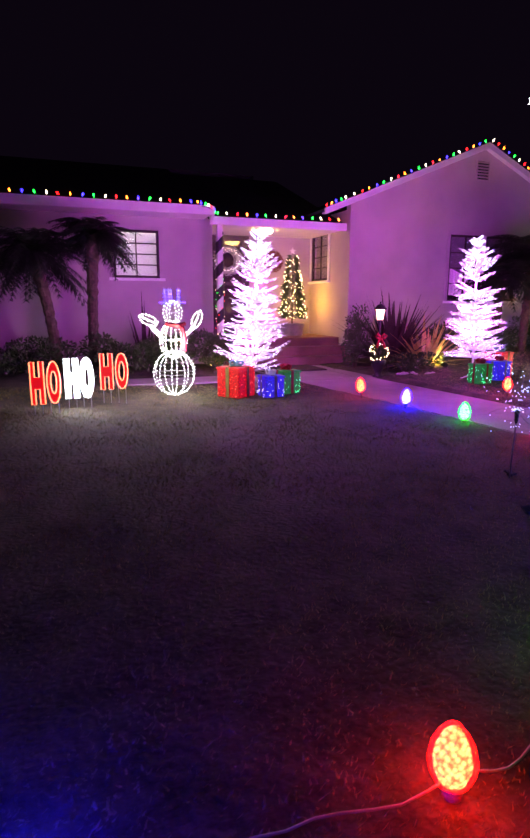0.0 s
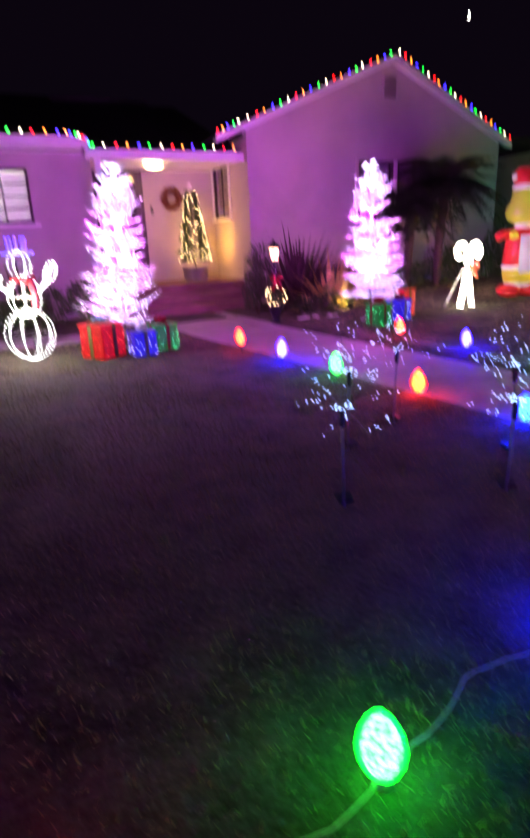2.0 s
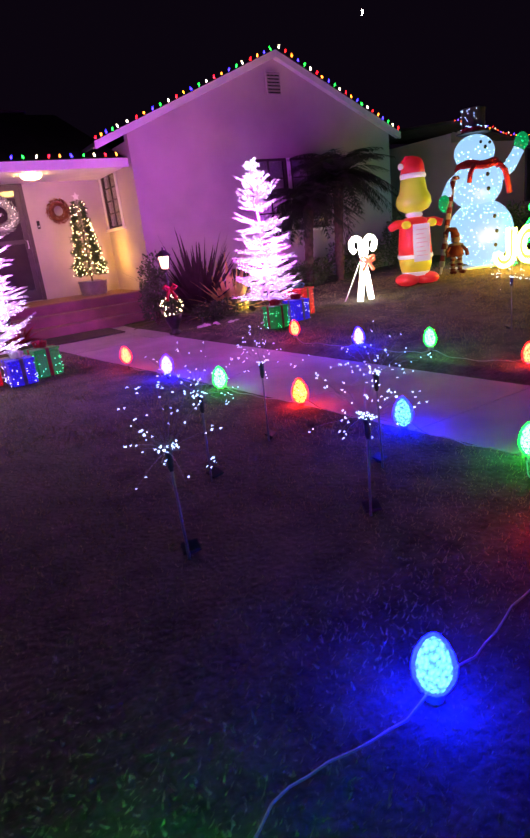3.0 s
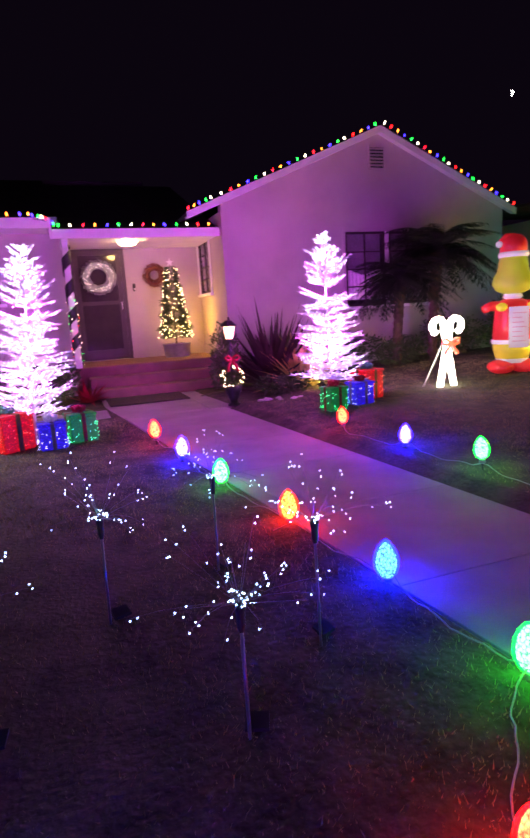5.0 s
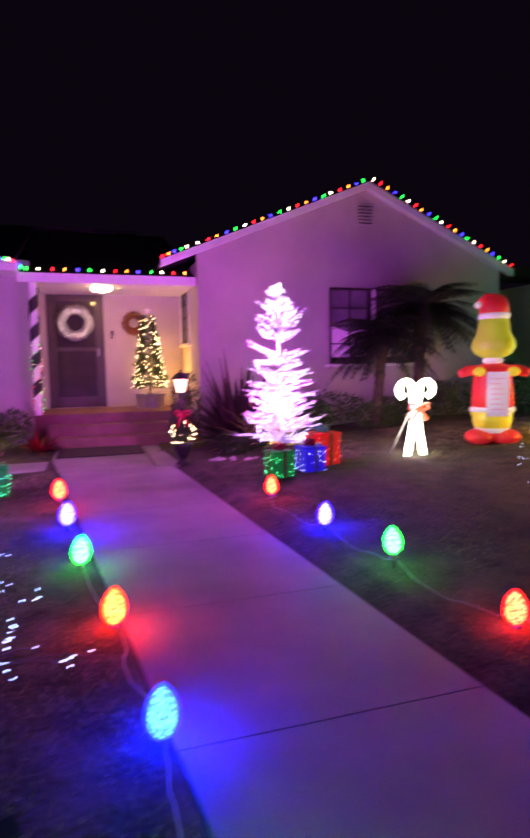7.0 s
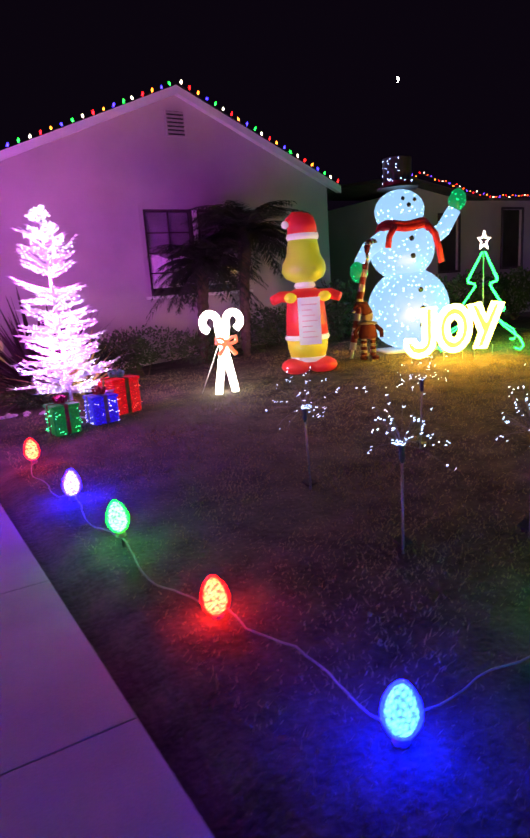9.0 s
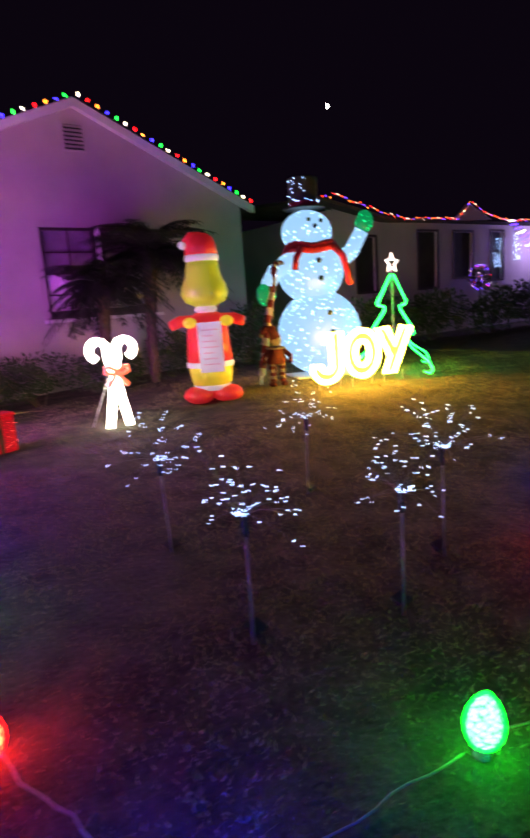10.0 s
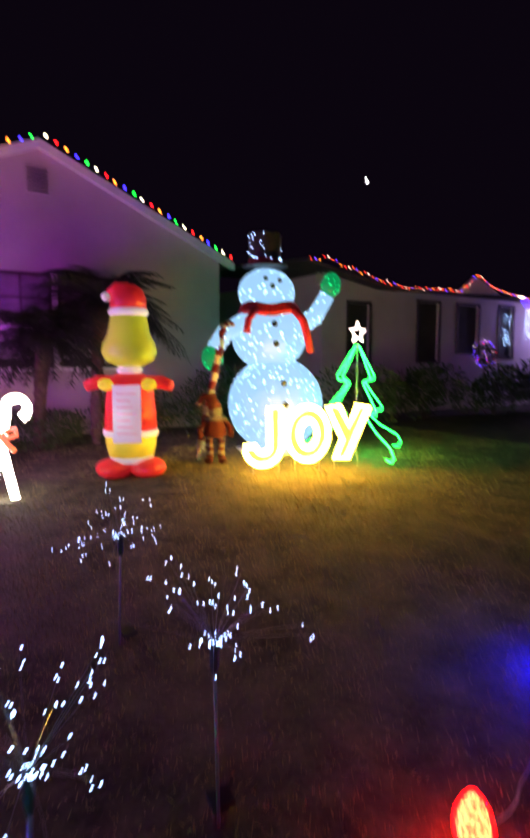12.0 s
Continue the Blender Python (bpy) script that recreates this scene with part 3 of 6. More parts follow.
def sash(win, x0, x1, z0, z1, cols, rows, y=0.03):
    """Frame, bars and panes of one window leaf in the plane y."""
    bm = bmesh.new()
    w = 0.045
    for b in ((x0, x0 + w, z0, z1), (x1 - w, x1, z0, z1), (x0 + w, x1 - w, z0, z0 + w), (x0 + w, x1 - w, z1 - w, z1)):
        box(bm, b[0], b[1], y - 0.02, y + 0.03, b[2], b[3])
    part("window_frame", bm, FRAME_DARK, win)
    gx, gz = (x1 - x0 - 2 * w) / cols, (z1 - z0 - 2 * w) / rows
    for i in range(1, cols):
        part("muntin", boxed(x0 + w + gx * i - 0.011, x0 + w + gx * i + 0.011, y - 0.014, y + 0.014, z0 + w, z1 - w), FRAME_DARK, win)
    for j in range(1, rows):
        part("muntin", boxed(x0 + w, x1 - w, y - 0.012, y + 0.012, z0 + w + gz * j - 0.011, z0 + w + gz * j + 0.011), FRAME_DARK, win)
    for i in range(cols):
        for j in range(rows):
            p = part("pane", boxed(x0 + w + gx * i + 0.012, x0 + w + gx * (i + 1) - 0.012, y - 0.002, y + 0.002, z0 + w + gz * j + 0.012, z0 + w + gz * (j + 1) - 0.012), GLASS, win)
            p.visible_shadow = False


def trim_round(win, x0, x1, z0, z1, sill=0.05):
    bm = bmesh.new()
    w = 0.06
    for b in ((x0 - w, x0, z0, z1), (x1, x1 + w, z0, z1), (x0 - w, x1 + w, z1, z1 + w)):
        box(bm, b[0], b[1], -0.022, -0.002, b[2], b[3])
    part("casing", bm, STUCCO, win)
    part("window_sill", boxed(x0 - 0.09, x1 + 0.09, -0.055, 0.02, z0 - sill, z0 - 0.002, bev=0.006), TRIM, win)


def blinds(win, x0, x1, z0, z1, y, gap=0.05):
    n = int((z1 - z0) / gap)
    for i in range(n):
        z = z0 + gap * i
        bm = bmesh.new()
        slope(bm, (x0, y, z), (x1, y, z), (x1, y + 0.010, z + 0.047), (x0, y + 0.010, z + 0.047), 0.003)
        part("slat", bm, SLAT, win)


win = thing("window_1", 0, LY, 0, "dark framed window with closed white blinds", "window")
win["kind"] = "structure"
sash(win, *LW, 2, 4)
trim_round(win, *LW)
blinds(win, LW[0] + 0.02, LW[1] - 0.02, LW[2] + 0.02, LW[3] - 0.03, 0.07)

win = thing("window_2", 0, GY, 0, "double dark framed window with pale half curtains", "window")
win["kind"] = "structure"
for x0, x1 in (W1, W2):
    sash(win, x0, x1, WZ0, WZ1, 2, 4)
    bm = bmesh.new()
    pts = [(x0 + 0.03 + (x1 - x0 - 0.06) * i / 36, 0.10 + 0.018 * math.sin(i * 1.7) + 0.008 * math.sin(i * 4.1)) for i in range(37)]
    low = [bm.verts.new((x, y, WZ0 + 0.12)) for x, y in pts]
    up = [bm.verts.new((x, y, WZ0 + 0.62 + 0.05 * math.sin(x * 9))) for x, y in pts]
    for i in range(36):
        bm.faces.new((low[i], low[i + 1], up[i + 1], up[i]))
    part("curtain", bm, BLIND, win, smooth=True)
    # added panel: its grey stands in for light reflected by the upper panes
    part("reflection_panel", boxed(x0 + 0.03, x1 - 0.03, 0.13, 0.135, WZ0 + 0.55, WZ1 - 0.02), REFLECTION_GREY, win)
part("mullion", boxed(W1[1], W2[0], -0.004, 0.08, WZ0, WZ1), TRIM, win)
trim_round(win, W1[0], W2[1], WZ0, WZ1)
# dark sheet added in place of an unlit room's shade
part("backing", boxed(W1[0], W2[1], 0.6, 0.62, WZ0 - 0.3, WZ1 + 0.3), UNLIT_INTERIOR, win)
win = thing("window_3", SX, 0, 0, "small dark window with a white frame by the porch", "window", rz=-90)
win["kind"] = "structure"
sash(win, -SW[1], -SW[0], SW[2], SW[3], 2, 4)
part("backing", boxed(-SW[1], -SW[0], 0.12, 0.13, SW[2], SW[3]), pbr("pale_shade", (0.30, 0.26, 0.24), 0.8), win)
bm = bmesh.new()
for b in ((-SW[1] - 0.07, -SW[1], SW[2], SW[3]), (-SW[0], -SW[0] + 0.07, SW[2], SW[3]), (-SW[1] - 0.07, -SW[0] + 0.07, SW[3], SW[3] + 0.06)):
    box(bm, b[0], b[1], -0.025, -0.002, b[2], b[3])
part("casing", bm, TRIM, win)
part("window_sill", boxed(-SW[1] - 0.1, -SW[0] + 0.1, -0.06, 0.02, SW[2] - 0.05, SW[2] - 0.002, bev=0.006), TRIM, win)

room = tagged(new("wall_room"), "plain white walls of the lit room behind the blinds", "wall", kind="structure")
for k in ((1.9, 3.9, LY + 1.7, LY + 1.75, 0.8, 2.7), (1.85, 1.9, LY + 0.165, LY + 1.7, 0.8, 2.7), (3.9, 3.95, LY + 0.165, LY + 1.7, 0.8, 2.7), (1.9, 3.9, LY + 0.165, LY + 1.7, 0.75, 0.8), (1.9, 3.9, LY + 0.165, LY + 1.7, 2.7, 2.75)):
    part("panel", boxed(*k), BLIND, room)
lamp("room_light", 2.9, LY + 0.9, 2.3, 36, (1.0, 0.93, 0.88), 0.08)

# front door with its screen door
door = thing("door_1", 4.44, DY, 0.48, "closed dark front door behind a dark screen door", "door")
door["kind"] = "structure"
bm = bmesh.new()
for b in ((0.002, 0.07, 0, 2.118), (0.93, 0.998, 0, 2.118), (0.07, 0.93, 2.05, 2.118)):
    box(bm, b[0], b[1], -0.015, 0.1, b[2], b[3])
part("door_frame", bm, DOOR, door)
bm = bmesh.new()
for b in ((0.072, 0.16, 0.01, 2.045), (0.84, 0.928, 0.01, 2.045), (0.16, 0.84, 1.95, 2.045), (0.16, 0.84, 0.01, 0.20), (0.16, 0.84, 1.04, 1.11)):
    box(bm, b[0], b[1], 0.0, 0.035, b[2], b[3])
part("screen_frame", bm, DOOR, door)
for z0, z1 in ((0.20, 1.04), (1.11, 1.95)):
    part("glass_panel", boxed(0.16, 0.84, 0.014, 0.02, z0, z1), SCREEN, door)
part("door_leaf", boxed(0.072, 0.928, 0.075, 0.115, 0.01, 2.045), DOOR, door)
bm = bmesh.new()
tube(bm, [(0.88, -0.002, 0.95), (0.88, -0.045, 0.95), (0.88, -0.045, 1.08), (0.88, -0.002, 1.08)], 0.009, 8)
part("door_handle", bm, STEEL, door)
bell = thing("doorbell", 5.58, DY - 0.002, 1.82, "small black doorbell on the stucco", "doorbell")
part("body", boxed(-0.025, 0.025, -0.025, 0, -0.07, 0.07, bev=0.006), BLACK, bell)
part("button", boxed(-0.012, 0.012, -0.031, -0.0255, -0.045, -0.02, bev=0.002), PVC, bell)
lampc = thing("porch_ceiling_lamp", 5.40, 11.1, EPZ - 0.1, "round lit flush lamp under the porch ceiling", "ceiling lamp")
bm = bmesh.new()
lathe(bm, [(0.06, -0.085), (0.13, -0.07), (0.165, -0.03), (0.165, -0.012)], 24)
part("diffuser", bm, LAMP_GLASS, lampc, smooth=True)
bm = bmesh.new()
lathe(bm, [(0.175, -0.011), (0.175, -0.001)], 24)
part("base_ring", bm, PVC, lampc)


# ---- strings of coloured bulbs along the eaves ----
def bulb_mesh(hue):
    bm = bmesh.new()
    lathe(bm, [(0.007, 0.0), (0.013, 0.010), (0.0165, 0.026), (0.012, 0.045), (0.003, 0.057)], 8)
    me = bpy.data.meshes.new("bulb")
    bm.to_mesh(me)
    bm.free()
    me.materials.append(PEA[hue])
    return me


def socket_mesh():
    bm = bmesh.new()
    lathe(bm, [(0.008, -0.028), (0.010, 0.0)], 6)
    me = bpy.data.meshes.new("socket")
    bm.to_mesh(me)
    bm.free()
    me.materials.append(BLACK)
    return me


ORDER = ("red", "yellow", "blue", "green", "white")
EAVE_BULB = {k: bulb_mesh(k) for k in ORDER}
SOCKET = socket_mesh()


def eave_string(pts, gap, label, start=0):
    st = thing("eave_light_string", 0, 0, 0, label, "string lights", "coloured eave light strings")
    bm = bmesh.new()
    tube(bm, [Vector(p) - Vector((0, 0, 0.028)) for p in pts], 0.004, 4)
    part("wire", bm, BLACK, st)
    for i, p in enumerate(along(pts, gap)):
        m = pose(p.x, p.y, p.z, rnd.uniform(-25, 25), rnd.uniform(-25, 25), rnd.uniform(0, 360))
        for nm, me in (("bulb", EAVE_BULB[ORDER[(i + start) % 5]]), ("socket", SOCKET)):
            o = new(nm, me)
            o.parent = st
            o.matrix_basis = m


FY = GY - 0.13
eave_string([(-6.0, EL - 0.03, ELZ + 0.045), (3.86, EL - 0.03, ELZ + 0.035)], 0.178, "string of coloured bulbs along the long low eave", 2)
eave_string([(3.90, EL - 0.035, ELZ + 0.035), (4.14, EL - 0.045, ELZ - 0.02), (4.26, EP - 0.06, EPZ + 0.04)], 0.065, "short run of coloured bulbs down the eave's corner", 1)
eave_string([(4.30, EP - 0.03, EPZ + 0.045), (SX - 0.02, EP - 0.03, EPZ + 0.045)], 0.185, "string of coloured bulbs along the porch eave", 3)
eave_string([(LX + 0.02, FY, ZL + 0.035), (LX + 0.5, FY, ZL + 0.035 + 0.48 * PL)], 0.11, "string of coloured bulbs at the foot of the gable", 0)
eave_string([(LX + 0.6, FY, ZL + 0.035 + 0.58 * PL), (PEAK_X + 0.02, FY, PEAK_Z + 0.04)], 0.165, "string of coloured bulbs up the gable's rake", 4)
eave_string([(PEAK_X + 0.08, FY, PEAK_Z + 0.03), (RXE, FY, ZR + 0.035)], 0.152, "string of coloured bulbs down the gable's rake", 4)


# ---- porch: wreaths, post, potted tree ----
def ring_pts(cx, cy, cz, r, n, tilt="y"):
    if tilt == "y":
        return [(cx + r * math.cos(TAU * i / n), cy, cz + r * math.sin(TAU * i / n)) for i in range(n)]
    return [(cx + r * math.cos(TAU * i / n), cy + r * math.sin(TAU * i / n), cz) for i in range(n)]


def needles(name, parent, mat_, centre_fn, count, length, width, seed, label=""):
    """Many narrow leaves: centre_fn gives a root and a direction."""
    r = random.Random(seed)
    vs, fs = [], []
    for _ in range(count):
        p, d = centre_fn(r)
        d = Vector(d).normalized()
        s = d.cross(Vector((r.uniform(-1, 1), r.uniform(-1, 1), r.uniform(-1, 1)))).normalized() * width * r.uniform(0.7, 1.3)
        q = Vector(p) + d * length * r.uniform(0.6, 1.3)
        mid = (Vector(p) + q) / 2
        i = len(vs)
        vs += [tuple(p), tuple(mid + s), tuple(q), tuple(mid - s)]
        fs.append((i, i + 1, i + 2, i + 3))
    return bulk(name, vs, fs, mat_, parent, label)


def wreath(x, y, z, r, label, led, lit, mat_, seed):
    w = thing("wreath", x, y, z, label, "wreath", "porch wreaths")

    def at(q):
        a, b = q.uniform(0, TAU), q.uniform(0, TAU)
        rr = r + 0.25 * r * math.cos(b)
        p = Vector((rr * math.cos(a), -0.05 + 0.2 * r * math.sin(b), rr * math.sin(a)))
        return p, (math.cos(a + 0.9) * math.cos(b), math.sin(b) - 0.3, math.sin(a + 0.9) * math.cos(b) + 0.2)
    needles("foliage", w, mat_, at, 900, 0.07, 0.007, seed)
    bm = bmesh.new()
    tube(bm, ring_pts(0, -0.04, 0, r, 28), 0.2 * r, 8, closed=True)
    part("core", bm, mat_, w)
    if lit:
        vs, fs = [], []
        q = random.Random(seed)
        for i in range(lit):
            a, k = TAU * i / lit, q.uniform(0.78, 1.2)
            gem(vs, fs, (r * k * math.cos(a), -0.11, r * k * math.sin(a)), 0.008)
        bulk("light_string", vs, fs, led, w, "tiny warm white lamps")
    return w


SILVER_LEAF = pbr("silver_leaf", (0.42, 0.40, 0.40), 0.5, scale=14, var=0.3, bump=0.1)
wreath(4.94, DY - 0.022, 2.02, 0.235, "large pale wreath with warm lights on the door", LED_PALE, 60, SILVER_LEAF, 5)
wreath(5.98, DY - 0.002, 2.02, 0.15, "small reddish wreath on the stucco wall", LED_WARM, 0, pbr("red_berry", (0.25, 0.08, 0.05), 0.6, scale=20, var=0.4), 6)

post = thing("porch_post", 4.37, 10.66, 0.48, "white porch post wrapped in dark ribbon and lights", "post")
part("shaft", boxed(-0.05, 0.05, -0.05, 0.05, 0.0, 2.06, bev=0.006), TRIM, post)
bm = bmesh.new()
pts = [(0.075 * math.cos(a), 0.075 * math.sin(a), 0.12 + 1.82 * a / 27) for a in [i * 0.3 for i in range(90)]]
low = [bm.verts.new((p[0], p[1], p[2] - 0.105)) for p in pts]
up = [bm.verts.new((p[0] * 1.05, p[1] * 1.05, p[2] + 0.105)) for p in pts]
for i in range(len(pts) - 1):
    bm.faces.new((low[i], low[i + 1], up[i + 1], up[i]))
part("ribbon", bm, BLACK, post, "dark spiral ribbon", smooth=True)
for hue, mat_, first in (("warm", LED_WARM, 0), ("red", PEA["red"], 1), ("green", PEA["green"], 3)):
    vs, fs = [], []
    for i in range(first, 64, 2 if hue == "warm" else 7):
        a = 1.9 * i
        gem(vs, fs, (0.084 * math.cos(a), 0.084 * math.sin(a), 0.06 + 1.12 * i / 64), 0.0065 if hue == "warm" else 0.0085)
    bulk("light_string", vs, fs, mat_, post, hue + " lights round the lower post")


def cone_tree(x, y, z, h, r, base):
    t = thing("potted_fir", x, y, z, "small lit fir tree in a round galvanised tub", "christmas tree")
    bm = bmesh.new()
    lathe(bm, [(0.225, 0.0), (0.23, 0.02), (0.255, 0.23), (0.268, 0.24), (0.265, 0.255), (0.245, 0.25), (0.24, 0.2)], 28)
    part("tub", bm, ZINC, t, "galvanised metal tub", smooth=True)
    bm = bmesh.new()
    tube(bm, [(0, 0, 0.2), (0, 0, h)], 0.018, 8, taper=0.004)
    part("trunk", bm, BARK, t)

    def at(q):
        k = q.random() ** 0.7
        zz = base + (h - base) * (1 - k)
        rr = r * (0.22 + 0.78 * k) * q.uniform(0.5, 1.0)
        a = q.uniform(0, TAU)
        wob = 1 + 0.22 * math.sin(zz * 26)
        return Vector((rr * wob * math.cos(a), rr * wob * math.sin(a), zz)), (math.cos(a), math.sin(a), q.uniform(-0.7, 0.35))
    needles("crown", t, FIR, at, 5200, 0.085, 0.007, 21)
    vs, fs = [], []
    q = random.Random(4)
    for i in range(230):
        k = q.random() ** 0.75
        zz = base + (h - base) * (1 - k)
        a = q.uniform(0, TAU)
        gem(vs, fs, ((r * (0.22 + 0.78 * k) + 0.05) * math.cos(a), (r * (0.22 + 0.78 * k) + 0.05) * math.sin(a), zz), 0.009)
    bulk("light_string", vs, fs, LED_WARM, t, "tiny warm white lamps")
    bm = bmesh.new()
    star = [bm.verts.new(((0.075 if i % 2 == 0 else 0.03) * math.sin(TAU * i / 10), s, h + 0.06 + (0.075 if i % 2 == 0 else 0.03) * math.cos(TAU * i / 10))) for s in (-0.008, 0.008) for i in range(10)]
    bm.faces.new(star[:10][::-1])
    bm.faces.new(star[10:])
    for i in range(10):
        bm.faces.new((star[i], star[(i + 1) % 10], star[10 + (i + 1) % 10], star[10 + i]))
    part("star", bm, PVC, t)
    lamp("fir_lights", x + 0.33, y + 0.05, z + 0.70, 20, (1.0, 0.52, 0.05), 0.05)


cone_tree(6.18, 11.55, 0.48, 1.66, 0.27, 0.36)


# ---- white twig trees ----
TIERS = [(0.165, 0.40), (0.215, 0.48), (0.27, 0.41), (0.325, 0.42), (0.38, 0.37), (0.43, 0.39), (0.485, 0.33), (0.535, 0.34), (0.585, 0.30), (0.625, 0.34),
         (0.715, 0.29), (0.765, 0.30), (0.815, 0.24), (0.862, 0.22), (0.905, 0.15), (0.945, 0.12), (0.985, 0.06)]


def twig_tree(x, y, z, h, label, seed, lean):
    t = thing("white_twig_tree", x, y, z, label, "lighted tree", "white lighted twig trees")
    q = random.Random(seed)

    def stem(f):
        return Vector((lean[0] * f, lean[1] * f, h * f))
    bm = bmesh.new()
    tube(bm, [stem(-0.01), stem(0.5), stem(1.0)], 0.017, 8, taper=0.006)
    for a in (0.4, 2.5, 4.6):
        tube(bm, [(0, 0, 0.06), (0.16 * math.cos(a), 0.16 * math.sin(a), 0.0)], 0.008, 5)
    part("trunk", bm, TWIG, t)
    lv, lf = [], []
    for ti, (f, reach) in enumerate(TIERS):
        n = 13 if f < 0.7 else 9
        for b in range(n):
            bm = bmesh.new()
            root = stem(f + q.uniform(-0.018, 0.018))
            a = TAU * (b + 0.5 * (ti % 2)) / n + q.uniform(-0.22, 0.22)
            L = reach * q.uniform(0.72, 1.12)
            d = Vector((math.cos(a), math.sin(a), 0))
            side = Vector((-d.y, d.x, 0))
            rise = q.uniform(-0.16, 0.34) if f < 0.7 else q.uniform(0.15, 0.62) + 1.6 * max(0.0, f - 0.9)
            tip = q.uniform(0.0, 0.24)
            pts = [root + d * L * k + Vector((0, 0, L * (rise * k + tip * k * k))) for k in (0, 0.35, 0.7, 1.0)]
            tube(bm, pts, 0.0055, 3, taper=0.001)
            for k in range(9):
                s = 0.12 + 0.80 * k / 8
                i0 = min(2, int(s / 0.35))
                p = pts[i0].lerp(pts[i0 + 1], (s - 0.35 * i0) / (0.35 if i0 < 2 else 0.30))
                for sg in (-1, 1, 0):
                    tl = (0.03 + 0.26 * L * (1.12 - s)) * q.uniform(0.7, 1.35)
                    e = p + (d * 0.85 + side * sg * 0.55).normalized() * tl + Vector((0, 0, tl * (q.uniform(-0.12, 0.38) + (0.10 if sg == 0 else 0.0))))
                    w = Vector((0, 0, 0.0075))
                    bm.faces.new([bm.verts.new(o) for o in (p - w, p + w, e)])
                    w2 = side * 0.0075
                    bm.faces.new([bm.verts.new(o) for o in (p - w2, p + w2, e)])
                    if q.random() < 0.50 and s < 0.88:
                        gem(lv, lf, tuple(p.lerp(e, q.uniform(0.35, 0.8))), 0.0046, 0.0075)
            part("branch", bm, TWIG, t)
    bulk("light_string", lv, lf, LED_TREE, t, "hundreds of tiny lavender-white lamps")
    for k, f in enumerate((0.34, 0.5, 0.68, 0.88)):
        for s in (-1, 1):
            a = 0.8 + 1.3 * k
            c = stem(f)
            rr = 0.20 * (1.1 - f)
            lamp("twig_tree_lights", x + c.x + s * rr * math.cos(a), y + c.y + s * rr * math.sin(a), z + c.z, (68, 60, 53, 35)[k], (0.80, 0.078, 1.0), 0.02)
    return t


twig_tree(3.77, 7.06, lawn_z(3.77, 7.06), 1.96, "tall white twig tree covered in tiny lights beside wrapped gifts", 31, (0.10, -0.06))
twig_tree(7.14, 6.97, lawn_z(7.14, 6.97), 1.95, "tall white twig tree covered in tiny lights near the bed", 57, (-0.05, 0.03))


# ---- wrapped gifts ----
def gift(x, y, z, w, d, h, col, bow, band, label, rz):
    g = thing("gift_box", x, y, z, label, "gift box", "lighted gift boxes", rz)
    part("box", boxed(-w / 2, w / 2, -d / 2, d / 2, 0.004, h, bev=0.012), GIFT[col], g)
    part("lid", boxed(-w / 2 - 0.008, w / 2 + 0.008, -d / 2 - 0.008, d / 2 + 0.008, h + 0.001, h + 0.03, bev=0.006), GIFT[col], g)
    rw = w * 0.075
    strips = [(-rw, rw, -d / 2 - 0.012, -d / 2 - 0.009, 0.006, h + 0.034), (-rw, rw, d / 2 + 0.009, d / 2 + 0.012, 0.006, h + 0.034),
              (-w / 2 - 0.012, -w / 2 - 0.009, -rw, rw, 0.006, h + 0.034), (w / 2 + 0.009, w / 2 + 0.012, -rw, rw, 0.006, h + 0.034),
              (-rw, rw, -d / 2 - 0.012, d / 2 + 0.012, h + 0.031, h + 0.035), (-w / 2 - 0.012, w / 2 + 0.012, -rw, rw, h + 0.0355, h + 0.039)]
    for strip in strips:
        bm = bmesh.new()
        box(bm, *strip)
        part("ribbon", bm, band, g)
    bm = bmesh.new()
    for a in (0.2, 1.5, 2.7, 3.9, 5.1):
        c, s = math.cos(a), math.sin(a)
        L = w * 0.26
        pts = [(0, 0, h + 0.04), (c * L * 0.5, s * L * 0.5, h + 0.10), (c * L, s * L, h + 0.085), (c * L * 0.8, s * L * 0.8, h + 0.05), (0, 0, h + 0.045)]
        tube(bm, pts, 0.016, 5)
    part("bow", bm, bow, g, "loose ribbon bow")
    vs, fs = [], []
    q = random.Random(int(x * 100))
    for i in range(56):
        u, v = q.uniform(0.11, 0.46) * q.choice((-1, 1)), q.uniform(0.08, 0.95)
        face = i % 4
        p = (u * w, (-d / 2 - 0.014) * (1 if face < 2 else -1), v * h) if face % 2 == 0 else ((-w / 2 - 0.014) * (1 if face < 2 else -1), u * d, v * h)
        gem(vs, fs, p, 0.0052)
    bulk("light_string", vs, fs, GIFT_LED[col], g, "small lamps over the box")


DULL_GOLD = pbr("dull_gold_band", (0.16, 0.09, 0.02), 0.6, scale=12, var=0.3, bump=0.2)
DULL_RED = pbr("dull_red_band", (0.16, 0.006, 0.012), 0.6, scale=12, var=0.3, bump=0.2)
DULL_LILAC = pbr("dull_lilac_band", (0.16, 0.13, 0.20), 0.6, scale=12, var=0.3, bump=0.2)
